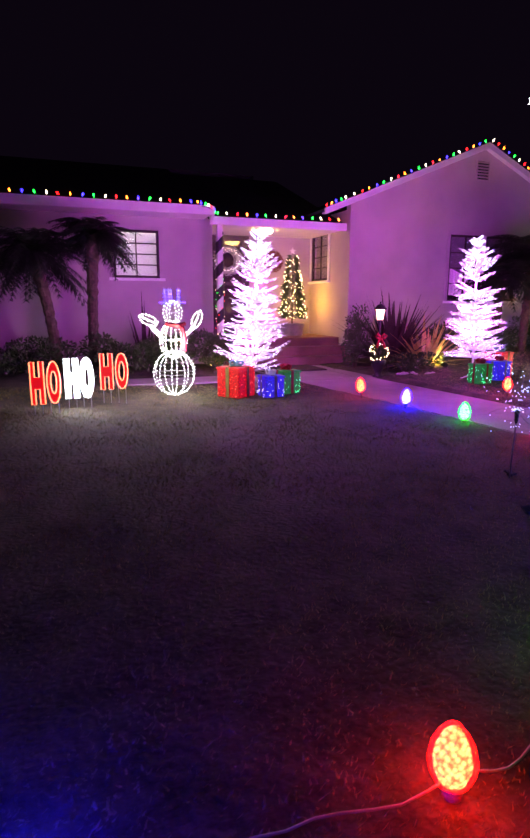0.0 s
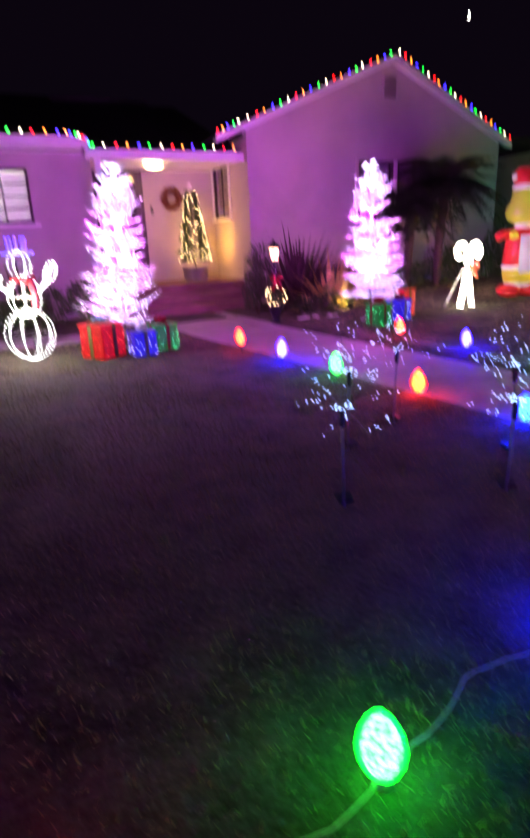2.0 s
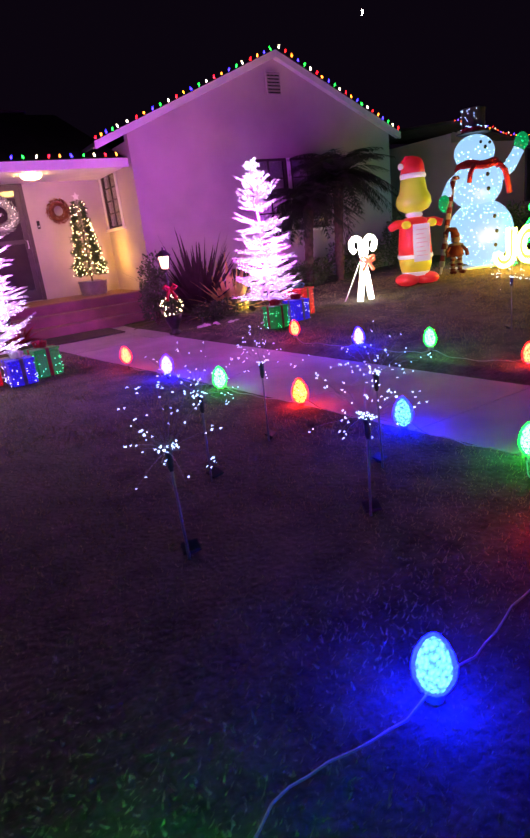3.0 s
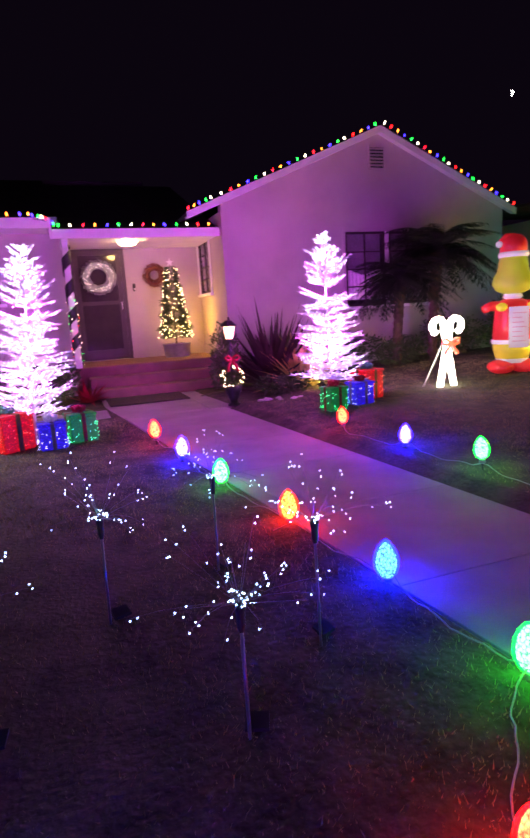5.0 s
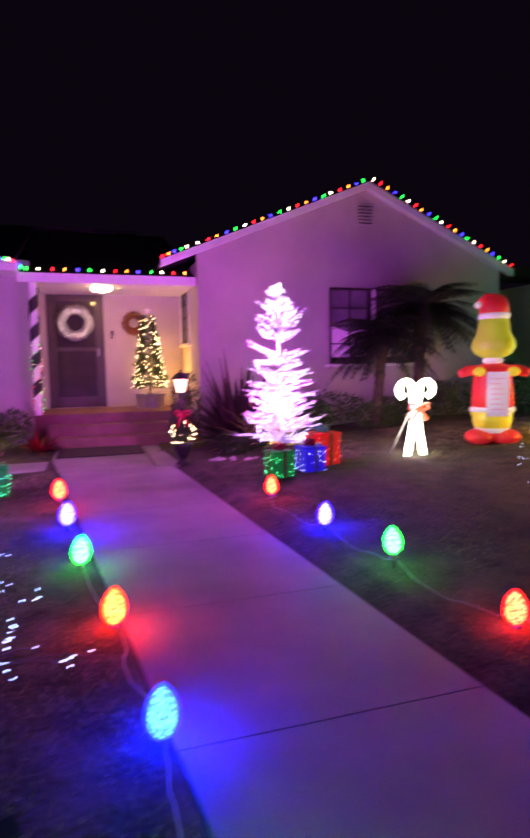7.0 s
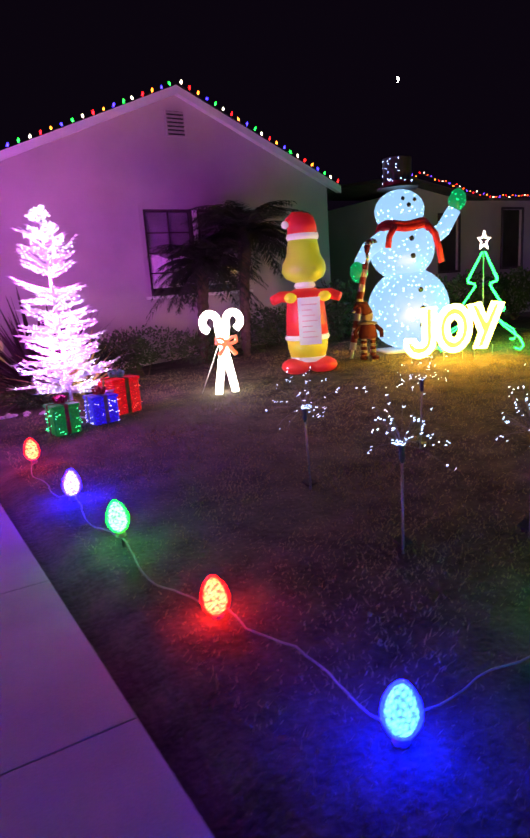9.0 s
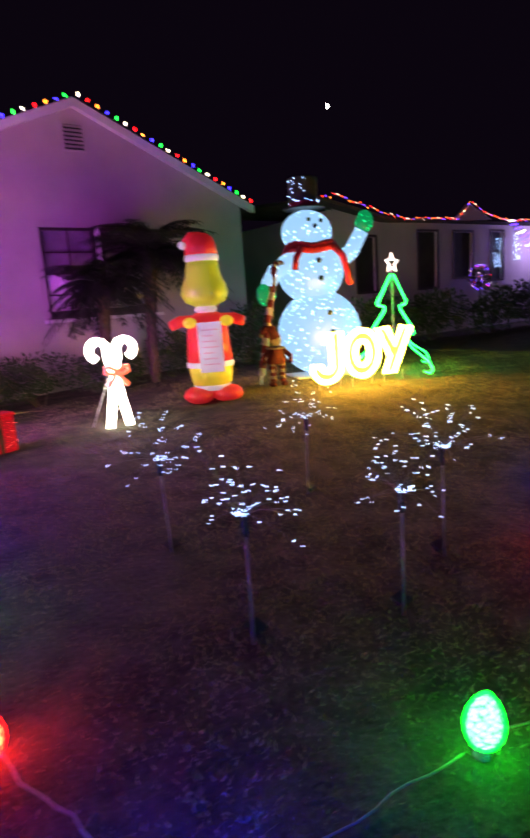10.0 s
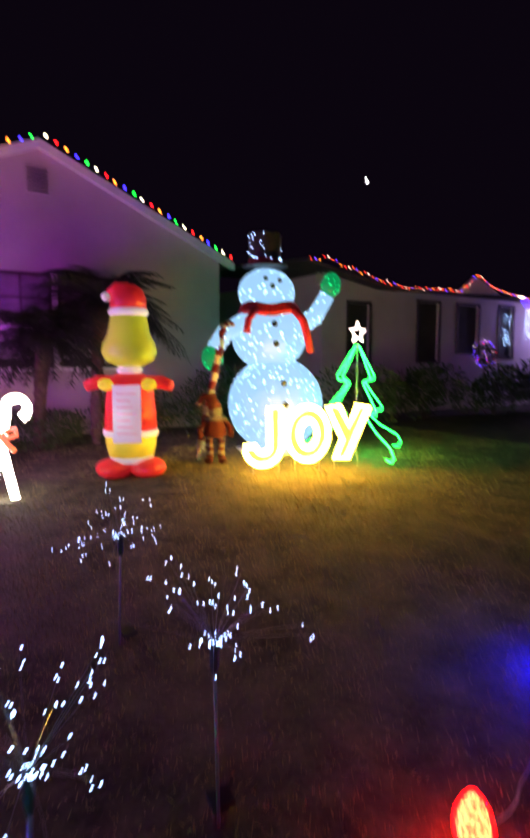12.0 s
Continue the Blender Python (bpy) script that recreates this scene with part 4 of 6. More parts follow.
for x, y, w, d, h, col, bow, band, label, rz in (
        (3.54, 6.92, 0.35, 0.33, 0.34, "red", TEAL, DULL_GOLD, "large lit red tinsel gift box with teal bow", 38),
        (3.94, 6.76, 0.25, 0.24, 0.235, "blue", PVC, DULL_LILAC, "small lit blue tinsel gift box with pale ribbon", 6),
        (4.22, 6.96, 0.27, 0.25, 0.27, "green", RED_CLOTH, DULL_RED, "lit green tinsel gift box with red bow", 14),
        (6.98, 6.63, 0.235, 0.22, 0.245, "green", RED_CLOTH, DULL_RED, "lit green tinsel gift box with red ribbon by the bed", 10),
        (7.345, 6.69, 0.24, 0.23, 0.235, "blue", RED_CLOTH, DULL_LILAC, "lit blue tinsel gift box with pale ribbon", 8),
        (7.60, 6.98, 0.31, 0.28, 0.33, "red", TEAL, DULL_GOLD, "large lit red tinsel gift box with teal bow", 20)):
    gift(x, y, lawn_z(x, y) - 0.005, w, d, h, col, bow, band, label, rz)


# ---- giant bulb path lights ----
def path_light(hue):
    t = thing("path_light", 0, 0, 0, "oversized " + ("orange" if hue == "amber" else hue) + " bulb path light staked in the lawn", "path light", "giant bulb path lights")
    bm = bmesh.new()
    prof = [(0.024, 0.065), (0.042, 0.078), (0.056, 0.108), (0.060, 0.135), (0.053, 0.172), (0.037, 0.206), (0.018, 0.230), (0.005, 0.240)]
    lathe(bm, prof, 18)
    part("bulb", bm, BULB[hue], t, "faceted " + hue + " plastic bulb", smooth=False)
    bm = bmesh.new()
    lathe(bm, [(0.018, 0.028), (0.026, 0.032), (0.026, 0.042), (0.023, 0.046), (0.026, 0.050), (0.0245, 0.0645)], 14)
    part("cap", bm, CAP_GREY, t)
    bm = bmesh.new()
    lathe(bm, [(0.016, 0.066), (0.034, 0.080), (0.046, 0.110), (0.048, 0.135), (0.041, 0.172), (0.027, 0.204), (0.008, 0.226)], 12)
    part("lamp_core", bm, CORE[hue], t, "bright lamp inside the shell", smooth=True)
    bm = bmesh.new()
    lathe(bm, [(0.004, -0.08), (0.007, 0.0), (0.007, 0.0275)], 6)
    part("stake", bm, BLACK, t)
    return t


LIGHTS = [  # colour, place, depth to which the stake is pushed in
    ("red", 4.87, 6.17, -0.015), ("violet", 4.95, 5.36, 0.005), ("green", 5.05, 4.54, 0.03), ("amber", 5.21, 3.67, 0.035), ("cyan", 5.32, 2.83, 0.045), ("green", 5.37, 2.07, 0.03), ("red", 4.91, 1.58, 0.03),
    ("red", 6.59, 5.67, -0.02), ("violet", 6.68, 4.75, 0.015), ("green", 6.76, 3.93, -0.03), ("red", 6.89, 3.11, 0.04), ("cyan", 7.03, 2.29, 0.02), ("green", 7.92, 2.26, 0.025),
    ("blue", 1.25, 1.12, 0.02), ("red", 2.29, 1.12, 0.025), ("green", 3.15, 1.27, 0.03), ("cyan", 3.96, 1.395, 0.02), ("red", 9.28, 2.60, 0.035), ("blue", 10.25, 2.95, 0.02),
]
masters = {}
for hue, x, y, sunk in LIGHTS:
    tilt = pose(x, y, lawn_z(x, y) - sunk, rnd.uniform(-5, 5), rnd.uniform(-6, 6), rnd.uniform(0, 360)) @ Matrix.Scale(0.95, 4)
    if hue in masters:
        copy_thing(masters[hue], tilt)
    else:
        masters[hue] = path_light(hue)
        masters[hue].matrix_basis = tilt


def cable(stops, seed, label):
    q = random.Random(seed)
    pts = []
    for (x0, y0), (x1, y1) in zip(stops, stops[1:]):
        side = Vector((y1 - y0, x0 - x1, 0)).normalized()
        b1, b2 = q.uniform(-0.07, 0.07), q.uniform(-0.03, 0.03)
        for i in range(16):
            k = i / 16
            x = x0 + (x1 - x0) * k + side.x * (b1 * math.sin(math.pi * k) + b2 * math.sin(3 * math.pi * k) + q.uniform(-0.006, 0.006))
            y = y0 + (y1 - y0) * k + side.y * (b1 * math.sin(math.pi * k) + b2 * math.sin(3 * math.pi * k) + q.uniform(-0.006, 0.006))
            hang = 0.035 * (1 - step01(0, 0.2, k)) + 0.035 * step01(0.85, 1, k)
            pts.append((x, y, max(lawn_z(x, y), 0.0) + 0.016 + hang + 0.006 * math.sin(19 * k)))
    bm = bmesh.new()
    tube(bm, pts, 0.0032, 5)
    tagged(finish("light_cable", bm, CABLE, smooth=True), label, "cable", "light cables")


cable([p[1:3] for p in LIGHTS[:7]], 1, "pale cable lying in the grass beside the walkway")
cable([p[1:3] for p in LIGHTS[7:13]], 2, "pale cable joining the path lights across the lawn")
cable([p[1:3] for p in LIGHTS[13:17]] + [LIGHTS[6][1:3]], 3, "pale cable joining the path lights along the lawn's front")

cable([LIGHTS[12][1:3], (8.55, 2.05), LIGHTS[17][1:3], LIGHTS[18][1:3]], 4, "pale cable joining the path lights past the walkway")


# ---- solar starburst lights ----
_v, _f = [], []
gem(_v, _f, (0, 0, 0), 0.0030)
POINT = bpy.data.meshes.new("led_point")
POINT.from_pydata(_v, [], _f)
POINT.materials.append(LED_COOL)


def starburst(x, y, h, seed):
    z = lawn_z(x, y) - 0.02
    t = thing("starburst_light", x, y, z, "solar starburst stake light with cool white points", "garden light", "starburst stake lights", rnd.uniform(0, 360))
    q = random.Random(seed)
    bm = bmesh.new()
    lean = (q.uniform(-0.02, 0.02), q.uniform(-0.02, 0.02))
    tube(bm, [(-lean[0], -lean[1], -0.05), (0, 0, h - 0.055)], 0.0052, 8)
    part("stake", bm, STAKE, t, "thin pale metal stake", smooth=True)
    bm = bmesh.new()
    lathe(bm, [(0.0075, h - 0.075), (0.012, h - 0.06), (0.013, h - 0.02), (0.016, h + 0.0), (0.008, h + 0.012)], 10)
    part("hub", bm, BLACK, t)
    sector = [q.uniform(0.55, 1.0) for _ in range(6)]
    for i in range(24):
        a = TAU * (i + q.uniform(-0.5, 0.5)) / 24
        e = q.choice((q.uniform(0.05, 0.5), q.uniform(0.3, 0.9), q.uniform(0.7, 1.35)))
        d = Vector((math.cos(a) * math.cos(e), math.sin(a) * math.cos(e), math.sin(e)))
        L = q.uniform(0.15, 0.33) * sector[i % 6] ** 0.6
        sag = q.uniform(0.0, 0.10) if e < 0.6 else 0.01
        root = Vector((0, 0, h + 0.005))
        bm = bmesh.new()
        tube(bm, [root + d * L * k - Vector((0, 0, sag * k * k)) for k in (0, 0.35, 0.7, 1)], 0.0007, 3)
        wire = part("wire", bm, STAKE, t)
        for k in (0.55, 0.88, 0.94, 1.0):
            if q.random() < (0.25 if k < 0.6 else 0.72):
                p = root + d * L * k - Vector((0, 0, sag * k * k)) + Vector((q.uniform(-1, 1), q.uniform(-1, 1), q.uniform(-1, 1))) * 0.014
                o = new("led_point", POINT)
                o.parent, o.location = wire, p
    for i in range(22):
        a, r = q.uniform(0, TAU), q.uniform(0.008, 0.045)
        o = new("led_point", POINT)
        o.parent, o.location = t, (r * math.cos(a), r * math.sin(a), h + 0.006 + q.uniform(0.0, 0.6) * r)
    sp = thing("solar_panel", x + 0.04, y + 0.05, z + 0.02, "small dark solar panel lying in the grass", "solar panel", "starburst solar panels", q.uniform(-40, 40))
    bm = bmesh.new()
    slope(bm, (-0.035, -0.025, 0.018), (0.035, -0.025, 0.018), (0.035, 0.025, 0.036), (-0.035, 0.025, 0.036), 0.01)
    part("panel", bm, BLACK, sp)
    part("foot", boxed(-0.02, 0.02, -0.015, 0.015, -0.02, 0.016), BLACK, sp)


for k, (x, y, top) in enumerate(((3.77, 2.41, 0.48), (4.18, 2.99, 0.475), (4.69, 3.26, 0.49), (4.86, 2.53, 0.495), (4.48, 2.175, 0.455),
                                 (7.85, 3.95, 0.545), (8.88, 4.10, 0.55), (7.75, 3.06, 0.54), (8.29, 2.84, 0.535), (8.78, 3.04, 0.565))):
    starburst(x, y, top - lawn_z(x, y), 100 + k)


# ---- rope-light figures ----
def letter(kind):
    """Outline strokes of a letter in a 1 by 1 square."""
    if kind == "H":
        return [([(0.0, 0), (0.0, 1), (0.32, 1), (0.32, 0.64), (0.66, 0.64), (0.66, 1), (1, 1), (1, 0), (0.66, 0), (0.66, 0.36), (0.32, 0.36), (0.32, 0)], True)]
    if kind == "O":
        return [([(0.5 + 0.5 * math.sin(TAU * i / 22), 0.5 - 0.5 * math.cos(TAU * i / 22)) for i in range(22)], True),
                ([(0.5 + 0.22 * math.sin(TAU * i / 16), 0.5 - 0.27 * math.cos(TAU * i / 16)) for i in range(16)], True)]
    if kind == "J":
        hook = [(0.42 - 0.42 * math.cos(a), 0.30 - 0.34 * math.sin(a)) for a in [math.pi * i / 10 for i in range(11)]]
        inner = [(0.42 + 0.16 * math.cos(a), 0.30 - 0.12 * math.sin(a)) for a in [math.pi * i / 8 for i in range(9)]]
        return [([(0.84, 1.0)] + [(0.56, 1.0)] + inner + [(0.02, 0.32)] + hook[1:], True)]
    return [([(0.0, 1.0), (0.30, 1.0), (0.54, 0.62), (0.76, 1.0), (1.05, 1.0), (0.50, 0.0), (0.20, 0.0), (0.38, 0.36)], True)]


def letter_sign(name, text, x, y, z, w, h, gap, rope, panel, r, label, rz):
    t = thing(name, x, y, z, label, "lighted sign", "lighted letter signs", rz)
    for i, c in enumerate(text):
        x0 = i * (w + gap)
        for pts, closed in letter(c):
            p3 = [(x0 + u * w, 0, 0.12 + v * h) for u, v in pts]
            bm = bmesh.new()
            tube(bm, p3, r, 8, closed=closed)
            part("rope_light", bm, rope, t, smooth=True)
        outer = letter(c)[0][0]
        if panel:
            bm = bmesh.new()
            inner = letter(c)[1][0] if c == "O" else None
            f = [bm.verts.new((x0 + u * w, 0.012, 0.12 + v * h)) for u, v in outer]
            if inner:
                g2 = [bm.verts.new((x0 + w * (0.5 + 0.22 * math.sin(TAU * k / 22)), 0.012, 0.12 + h * (0.5 - 0.27 * math.cos(TAU * k / 22)))) for k in range(22)]
                for k in range(22):
                    bm.faces.new((f[k], f[(k + 1) % 22], g2[(k + 1) % 22], g2[k]))
            else:
                bm.faces.new(f)
            ext = bmesh.ops.extrude_face_region(bm, geom=list(bm.faces))
            bmesh.ops.translate(bm, vec=(0, 0.012, 0), verts=[v for v in ext["geom"] if isinstance(v, bmesh.types.BMVert)])
            part("letter_panel", bm, panel, t)
        for u in (0.2, 0.8):
            bm = bmesh.new()
            tube(bm, [(x0 + u * w, 0.02, -0.06), (x0 + u * w, 0.02, 0.14)], 0.004, 5)
            part("stake", bm, STEEL, t)


letter_sign("ho_sign", "HO", 1.24, 5.92, 0.06, 0.12, 0.40, 0.025, ROPE_RED, PANEL_RED, 0.0062, "red lit HO lawn sign on wire stakes", 8)
letter_sign("ho_sign", "HO", 1.55, 6.20, 0.06, 0.125, 0.40, 0.02, ROPE_SIGN, PANEL_WHITE, 0.010, "white lit HO lawn sign on wire stakes", 8)
letter_sign("ho_sign", "HO", 1.91, 6.55, 0.085, 0.13, 0.385, 0.03, ROPE_RED, PANEL_RED, 0.0062, "red lit HO lawn sign near the wire snowman", 4)
letter_sign("joy_sign", "JOY", 10.80, 6.32, 0.20, 0.44, 0.52, -0.01, ROPE_GOLD, GLOW_FILL_GOLD, 0.032, "glowing gold JOY rope light lawn sign", -12)


def neon_tree(x, y, z):
    t = thing("neon_tree", x, y, z, "green rope light tree frame with pale star", "lighted tree")
    prof = [(0.03, 1.26), (0.16, 1.10), (0.31, 0.92), (0.30, 0.885), (0.17, 0.86), (0.16, 0.83), (0.30, 0.70), (0.47, 0.55), (0.455, 0.515), (0.24, 0.50), (0.235, 0.47), (0.45, 0.33), (0.78, 0.19), (0.86, 0.10), (0.80, 0.045), (0.70, 0.06)]
    for a in (0.15, math.pi - 0.1, -1.75, 1.5):
        bm = bmesh.new()
        s = 1.0 if a < 1 and a > -1 else 0.86
        tube(bm, [(s * r * math.cos(a), s * r * math.sin(a), zz) for r, zz in prof], 0.012, 8)
        part("rope_light", bm, ROPE_GREEN, t, smooth=True)
    bm = bmesh.new()
    tube(bm, [(0, 0, 0.0), (0, 0, 1.30)], 0.009, 6)
    part("pole", bm, STEEL, t)
    bm = bmesh.new()
    pts = [((0.115 if i % 2 == 0 else 0.05) * math.sin(TAU * i / 10), 0, 1.40 + (0.115 if i % 2 == 0 else 0.05) * math.cos(TAU * i / 10)) for i in range(10)]
    tube(bm, pts, 0.014, 8, closed=True)
    part("star", bm, ROPE_PINK, t, "pale lit star", smooth=True)
    lamp("neon_tree_light", x + 0.1, y - 0.1, z + 0.35, 30, (0.0, 1.0, 0.15), 0.1)


neon_tree(12.45, 6.63, 0.20)


def candy_canes(x, y, z):
    t = thing("candy_cane_pair", x, y, z, "pair of white lit candy canes tied with a bow", "lighted canes")
    for s in (-1, 1):
        bm = bmesh.new()
        pts = [(-s * 0.10, 0.012 * s, 0.0), (-s * 0.02, 0.012 * s, 0.42), (s * 0.055, 0.012 * s, 0.72)]
        for i in range(10):
            a = math.pi * i / 9 * 1.38
            pts.append((s * (0.142 - 0.088 * math.cos(a)), 0.012 * s, 0.785 + 0.092 * math.sin(a)))
        tube(bm, pts, 0.040, 12)
        part("cane", bm, CANE_WHITE, t, "glowing white candy cane", smooth=True)
    bm = bmesh.new()
    for s in (-1, 1):
        tube(bm, [(0, -0.075, 0.57), (s * 0.06, -0.085, 0.615), (s * 0.115, -0.08, 0.62), (s * 0.12, -0.08, 0.565), (s * 0.05, -0.085, 0.545), (0, -0.075, 0.57)], 0.02, 6)
        tube(bm, [(0, -0.075, 0.56), (s * 0.05, -0.085, 0.49), (s * 0.10, -0.08, 0.43)], 0.018, 6, taper=0.026)
    part("bow", bm, CANE_CREAM, t, "lit cream and red bow", smooth=True)
    bm = bmesh.new()
    tube(bm, [(-0.02, 0.07, 0.55), (-0.22, 0.22, -0.02)], 0.006, 5)
    part("prop", bm, STEEL, t)
    bm = bmesh.new()
    tube(bm, [(0.02, 0.07, 0.55), (0.18, 0.26, -0.02)], 0.006, 5)
    part("prop", bm, STEEL, t)


candy_canes(8.80, 7.0, lawn_z(8.80, 7.0) - 0.008)


def wire_snowman(x, y, z):
    t = thing("wire_snowman", x, y, z, "white rope light wire snowman with raised arms", "lighted snowman")
    vs, fs = [], []
    for cz, r, rz, n, nm in ((0.25, 0.235, 0.25, 5, "lower_ring"), (0.62, 0.155, 0.20, 4, "middle_ring"), (0.92, 0.105, 0.13, 3, "head_ring")):
        for k in range(n):
            a = math.pi * k / n
            bm = bmesh.new()
            loop = [(r * math.sin(TAU * i / 26) * math.cos(a), r * math.sin(TAU * i / 26) * math.sin(a), cz - rz * math.cos(TAU * i / 26)) for i in range(26)]
            tube(bm, loop, 0.0032, 4, closed=True)
            part(nm, bm, PVC, t)
            for p in along(loop + loop[:1], 0.040):
                gem(vs, fs, tuple(p), 0.0068)
        bm = bmesh.new()
        tube(bm, [(r * math.cos(TAU * i / 24), r * math.sin(TAU * i / 24), cz) for i in range(24)], 0.003, 4, closed=True)
        part(nm, bm, PVC, t)
    bulk("body_light_string", vs, fs, ROPE_WHITE, t, "cool white points of light")
    for s in (-1, 1):
        vs, fs = [], []
        pts = [(s * 0.12, 0, 0.66), (s * 0.20, 0, 0.74), (s * 0.26, 0, 0.80)]
        ca, sa = (0.90, 0.43) if s < 0 else (0.42, 0.90)
        loop = []
        for i in range(16):
            u, v = 0.105 * math.cos(TAU * i / 16), 0.052 * math.sin(TAU * i / 16)
            loop.append((s * (0.27 + u * ca - v * sa), 0, 0.84 + u * sa + v * ca))
        bm = bmesh.new()
        tube(bm, pts, 0.004, 4)
        tube(bm, loop, 0.004, 4, closed=True)
        for p in along(pts, 0.025) + along([(q[0], 0.03, q[2] - 0.03) for q in pts], 0.025) + along(loop + loop[:1], 0.038) + [(s * 0.27 + s * 0.022 * k * ca, 0.01, 0.84 + 0.022 * k * sa) for k in range(-3, 4)]:
            gem(vs, fs, tuple(p), 0.0105)
        arm = part("arm", bm, PVC, t)
        bulk("arm_light_string", vs, fs, ROPE_WHITE, arm)
    vs, fs = [], []
    bm = bmesh.new()
    brim = ring_pts(0, 0, 1.03, 0.14, 20, "z")
    tube(bm, brim, 0.004, 4, closed=True)
    for p in along(brim + brim[:1], 0.05):
        gem(vs, fs, tuple(p), 0.009)
    for k in range(5):
        a = TAU * k / 5 + 0.3
        pts = [(0.075 * math.cos(a), 0.075 * math.sin(a), 1.02), (0.09 * math.cos(a), 0.09 * math.sin(a), 1.19)]
        tube(bm, pts, 0.004, 4)
        for p in along(pts, 0.035):
            gem(vs, fs, tuple(p), 0.0130)
    hat = part("hat_frame", bm, PVC, t)
    bulk("hat_light_string", vs, fs, ROPE_BLUE, hat, "blue points of light")
    bm = bmesh.new()
    tube(bm, [(-0.1, -0.1, 0.80), (0.03, -0.15, 0.785), (0.11, -0.10, 0.80)], 0.026, 6)
    tube(bm, [(0.06, -0.15, 0.78), (0.09, -0.17, 0.66), (0.08, -0.17, 0.50)], 0.03, 6)
    part("scarf", bm, RED_CLOTH, t)


wire_snowman(2.83, 7.2, lawn_z(2.83, 7.2))
bpy.data.objects["wire_snowman"].scale = (1.09, 1.09, 1.09)
lamp("wire_snowman_lights", 2.83, 6.95, 0.66, 64, (1.0, 0.98, 0.74), 0.12)
lamp("ho_sign_lights", 1.70, 6.0, 0.36, 14, (0.92, 0.95, 1.0), 0.10)


# ---- tall fabric snowman ----
def fabric_snowman(x, y, z):
    t = thing("fabric_snowman", x, y, z, "tall glowing white fabric snowman waving, with red scarf", "snowman")
    for nm, cx, cz, rx, rz, lo, hi in (("lower_body", 0.08, 0.60, 0.57, 0.56, 0.06, 0.93), ("middle_body", 0.0, 1.38, 0.44, 0.38, 0.14, 0.9), ("head", -0.03, 1.90, 0.335, 0.275, 0.1, 0.95)):
        bm = bmesh.new()
        ball(bm, cx, 0, cz, rx, rx * 0.85, rz, 28, 14, low=lo, high=hi)
        part(nm, bm, FABRIC, t, "sequinned white fabric lit from inside", smooth=True)
    bm = bmesh.new()
    for cz, r in ((1.72, 0.27), (1.67, 0.29)):
        tube(bm, [(r * 1.15 * math.cos(TAU * i / 24), r * math.sin(TAU * i / 24) - 0.04, cz + 0.02 * math.sin(i)) for i in range(24)], 0.045, 8, closed=True)
    tube(bm, [(0.22, -0.30, 1.69), (0.32, -0.34, 1.56), (0.37, -0.34, 1.38), (0.42, -0.32, 1.20)], 0.045, 8)
    tube(bm, [(-0.22, -0.30, 1.68), (-0.31, -0.34, 1.56), (-0.33, -0.34, 1.42)], 0.04, 8)
    part("scarf", bm, SCARF, t, "dark red fabric scarf", smooth=True)
    for s, pts, mit in ((1, [(0.28, -0.12, 1.46), (0.50, -0.20, 1.62), (0.63, -0.25, 1.86)], (0.68, -0.25, 1.98)),
                        (-1, [(-0.30, -0.1, 1.55), (-0.55, -0.2, 1.42), (-0.68, -0.24, 1.24)], (-0.71, -0.24, 1.14))):
        bm = bmesh.new()
        tube(bm, pts, 0.115, 14, taper=0.09)
        arm = part("arm", bm, FABRIC, t, smooth=True)
        bm = bmesh.new()
        ball(bm, *mit, 0.115, 0.08, 0.14, 14, 8)
        ball(bm, mit[0] - s * 0.09, mit[1], mit[2] - 0.01, 0.045, 0.045, 0.07, 10, 6)
        part("mitten", bm, MITTEN, arm, "green sequinned mitten", smooth=True)
    for bx, by, bz in ((-0.02, -0.375, 1.52), (0.0, -0.37, 1.30), (0.07, -0.44, 0.86), (0.08, -0.485, 0.62), (0.08, -0.46, 0.40)):
        bm = bmesh.new()
        ball(bm, bx, by, bz, 0.035, 0.02, 0.035, 10, 6)
        part("button", bm, BLACK, t, "black coal button")
    for ex, ez, r in ((-0.08, 2.02, 0.026), (0.08, 2.0, 0.026), (0.0, 1.94, 0.03)):
        bm = bmesh.new()
        ball(bm, ex - 0.03, -0.318, ez, r, 0.02, r, 8, 6)
        part("face_button", bm, BLACK, t)
    bm = bmesh.new()
    lathe(bm, [(0.27, 2.185), (0.27, 2.20), (0.19, 2.206), (0.18, 2.24), (0.19, 2.55), (0.18, 2.565)], 24, -0.05, 0)
    hat = part("hat", bm, BLACK, t, "black top hat with white points of light")
    bm = bmesh.new()
    lathe(bm, [(0.186, 2.208), (0.189, 2.215), (0.191, 2.262), (0.186, 2.27)], 24, -0.05, 0)
    part("hat_band", bm, RED_CLOTH, hat, "dark red band")
    vs, fs = [], []
    q = random.Random(9)
    for i in range(44):
        a = q.uniform(0, TAU)
        gem(vs, fs, (-0.05 + 0.193 * math.cos(a), 0.193 * math.sin(a), q.uniform(2.24, 2.55)), 0.007)
    bulk("hat_light_string", vs, fs, LED_COOL, hat)
    part("base", boxed(-0.35, 0.5, -0.3, 0.3, -0.03, 0.05, bev=0.01), PVC, t)


fabric_snowman(11.80, 7.45, 0.18)
bpy.data.objects["fabric_snowman"].rotation_euler = (0, 0, math.radians(-20))


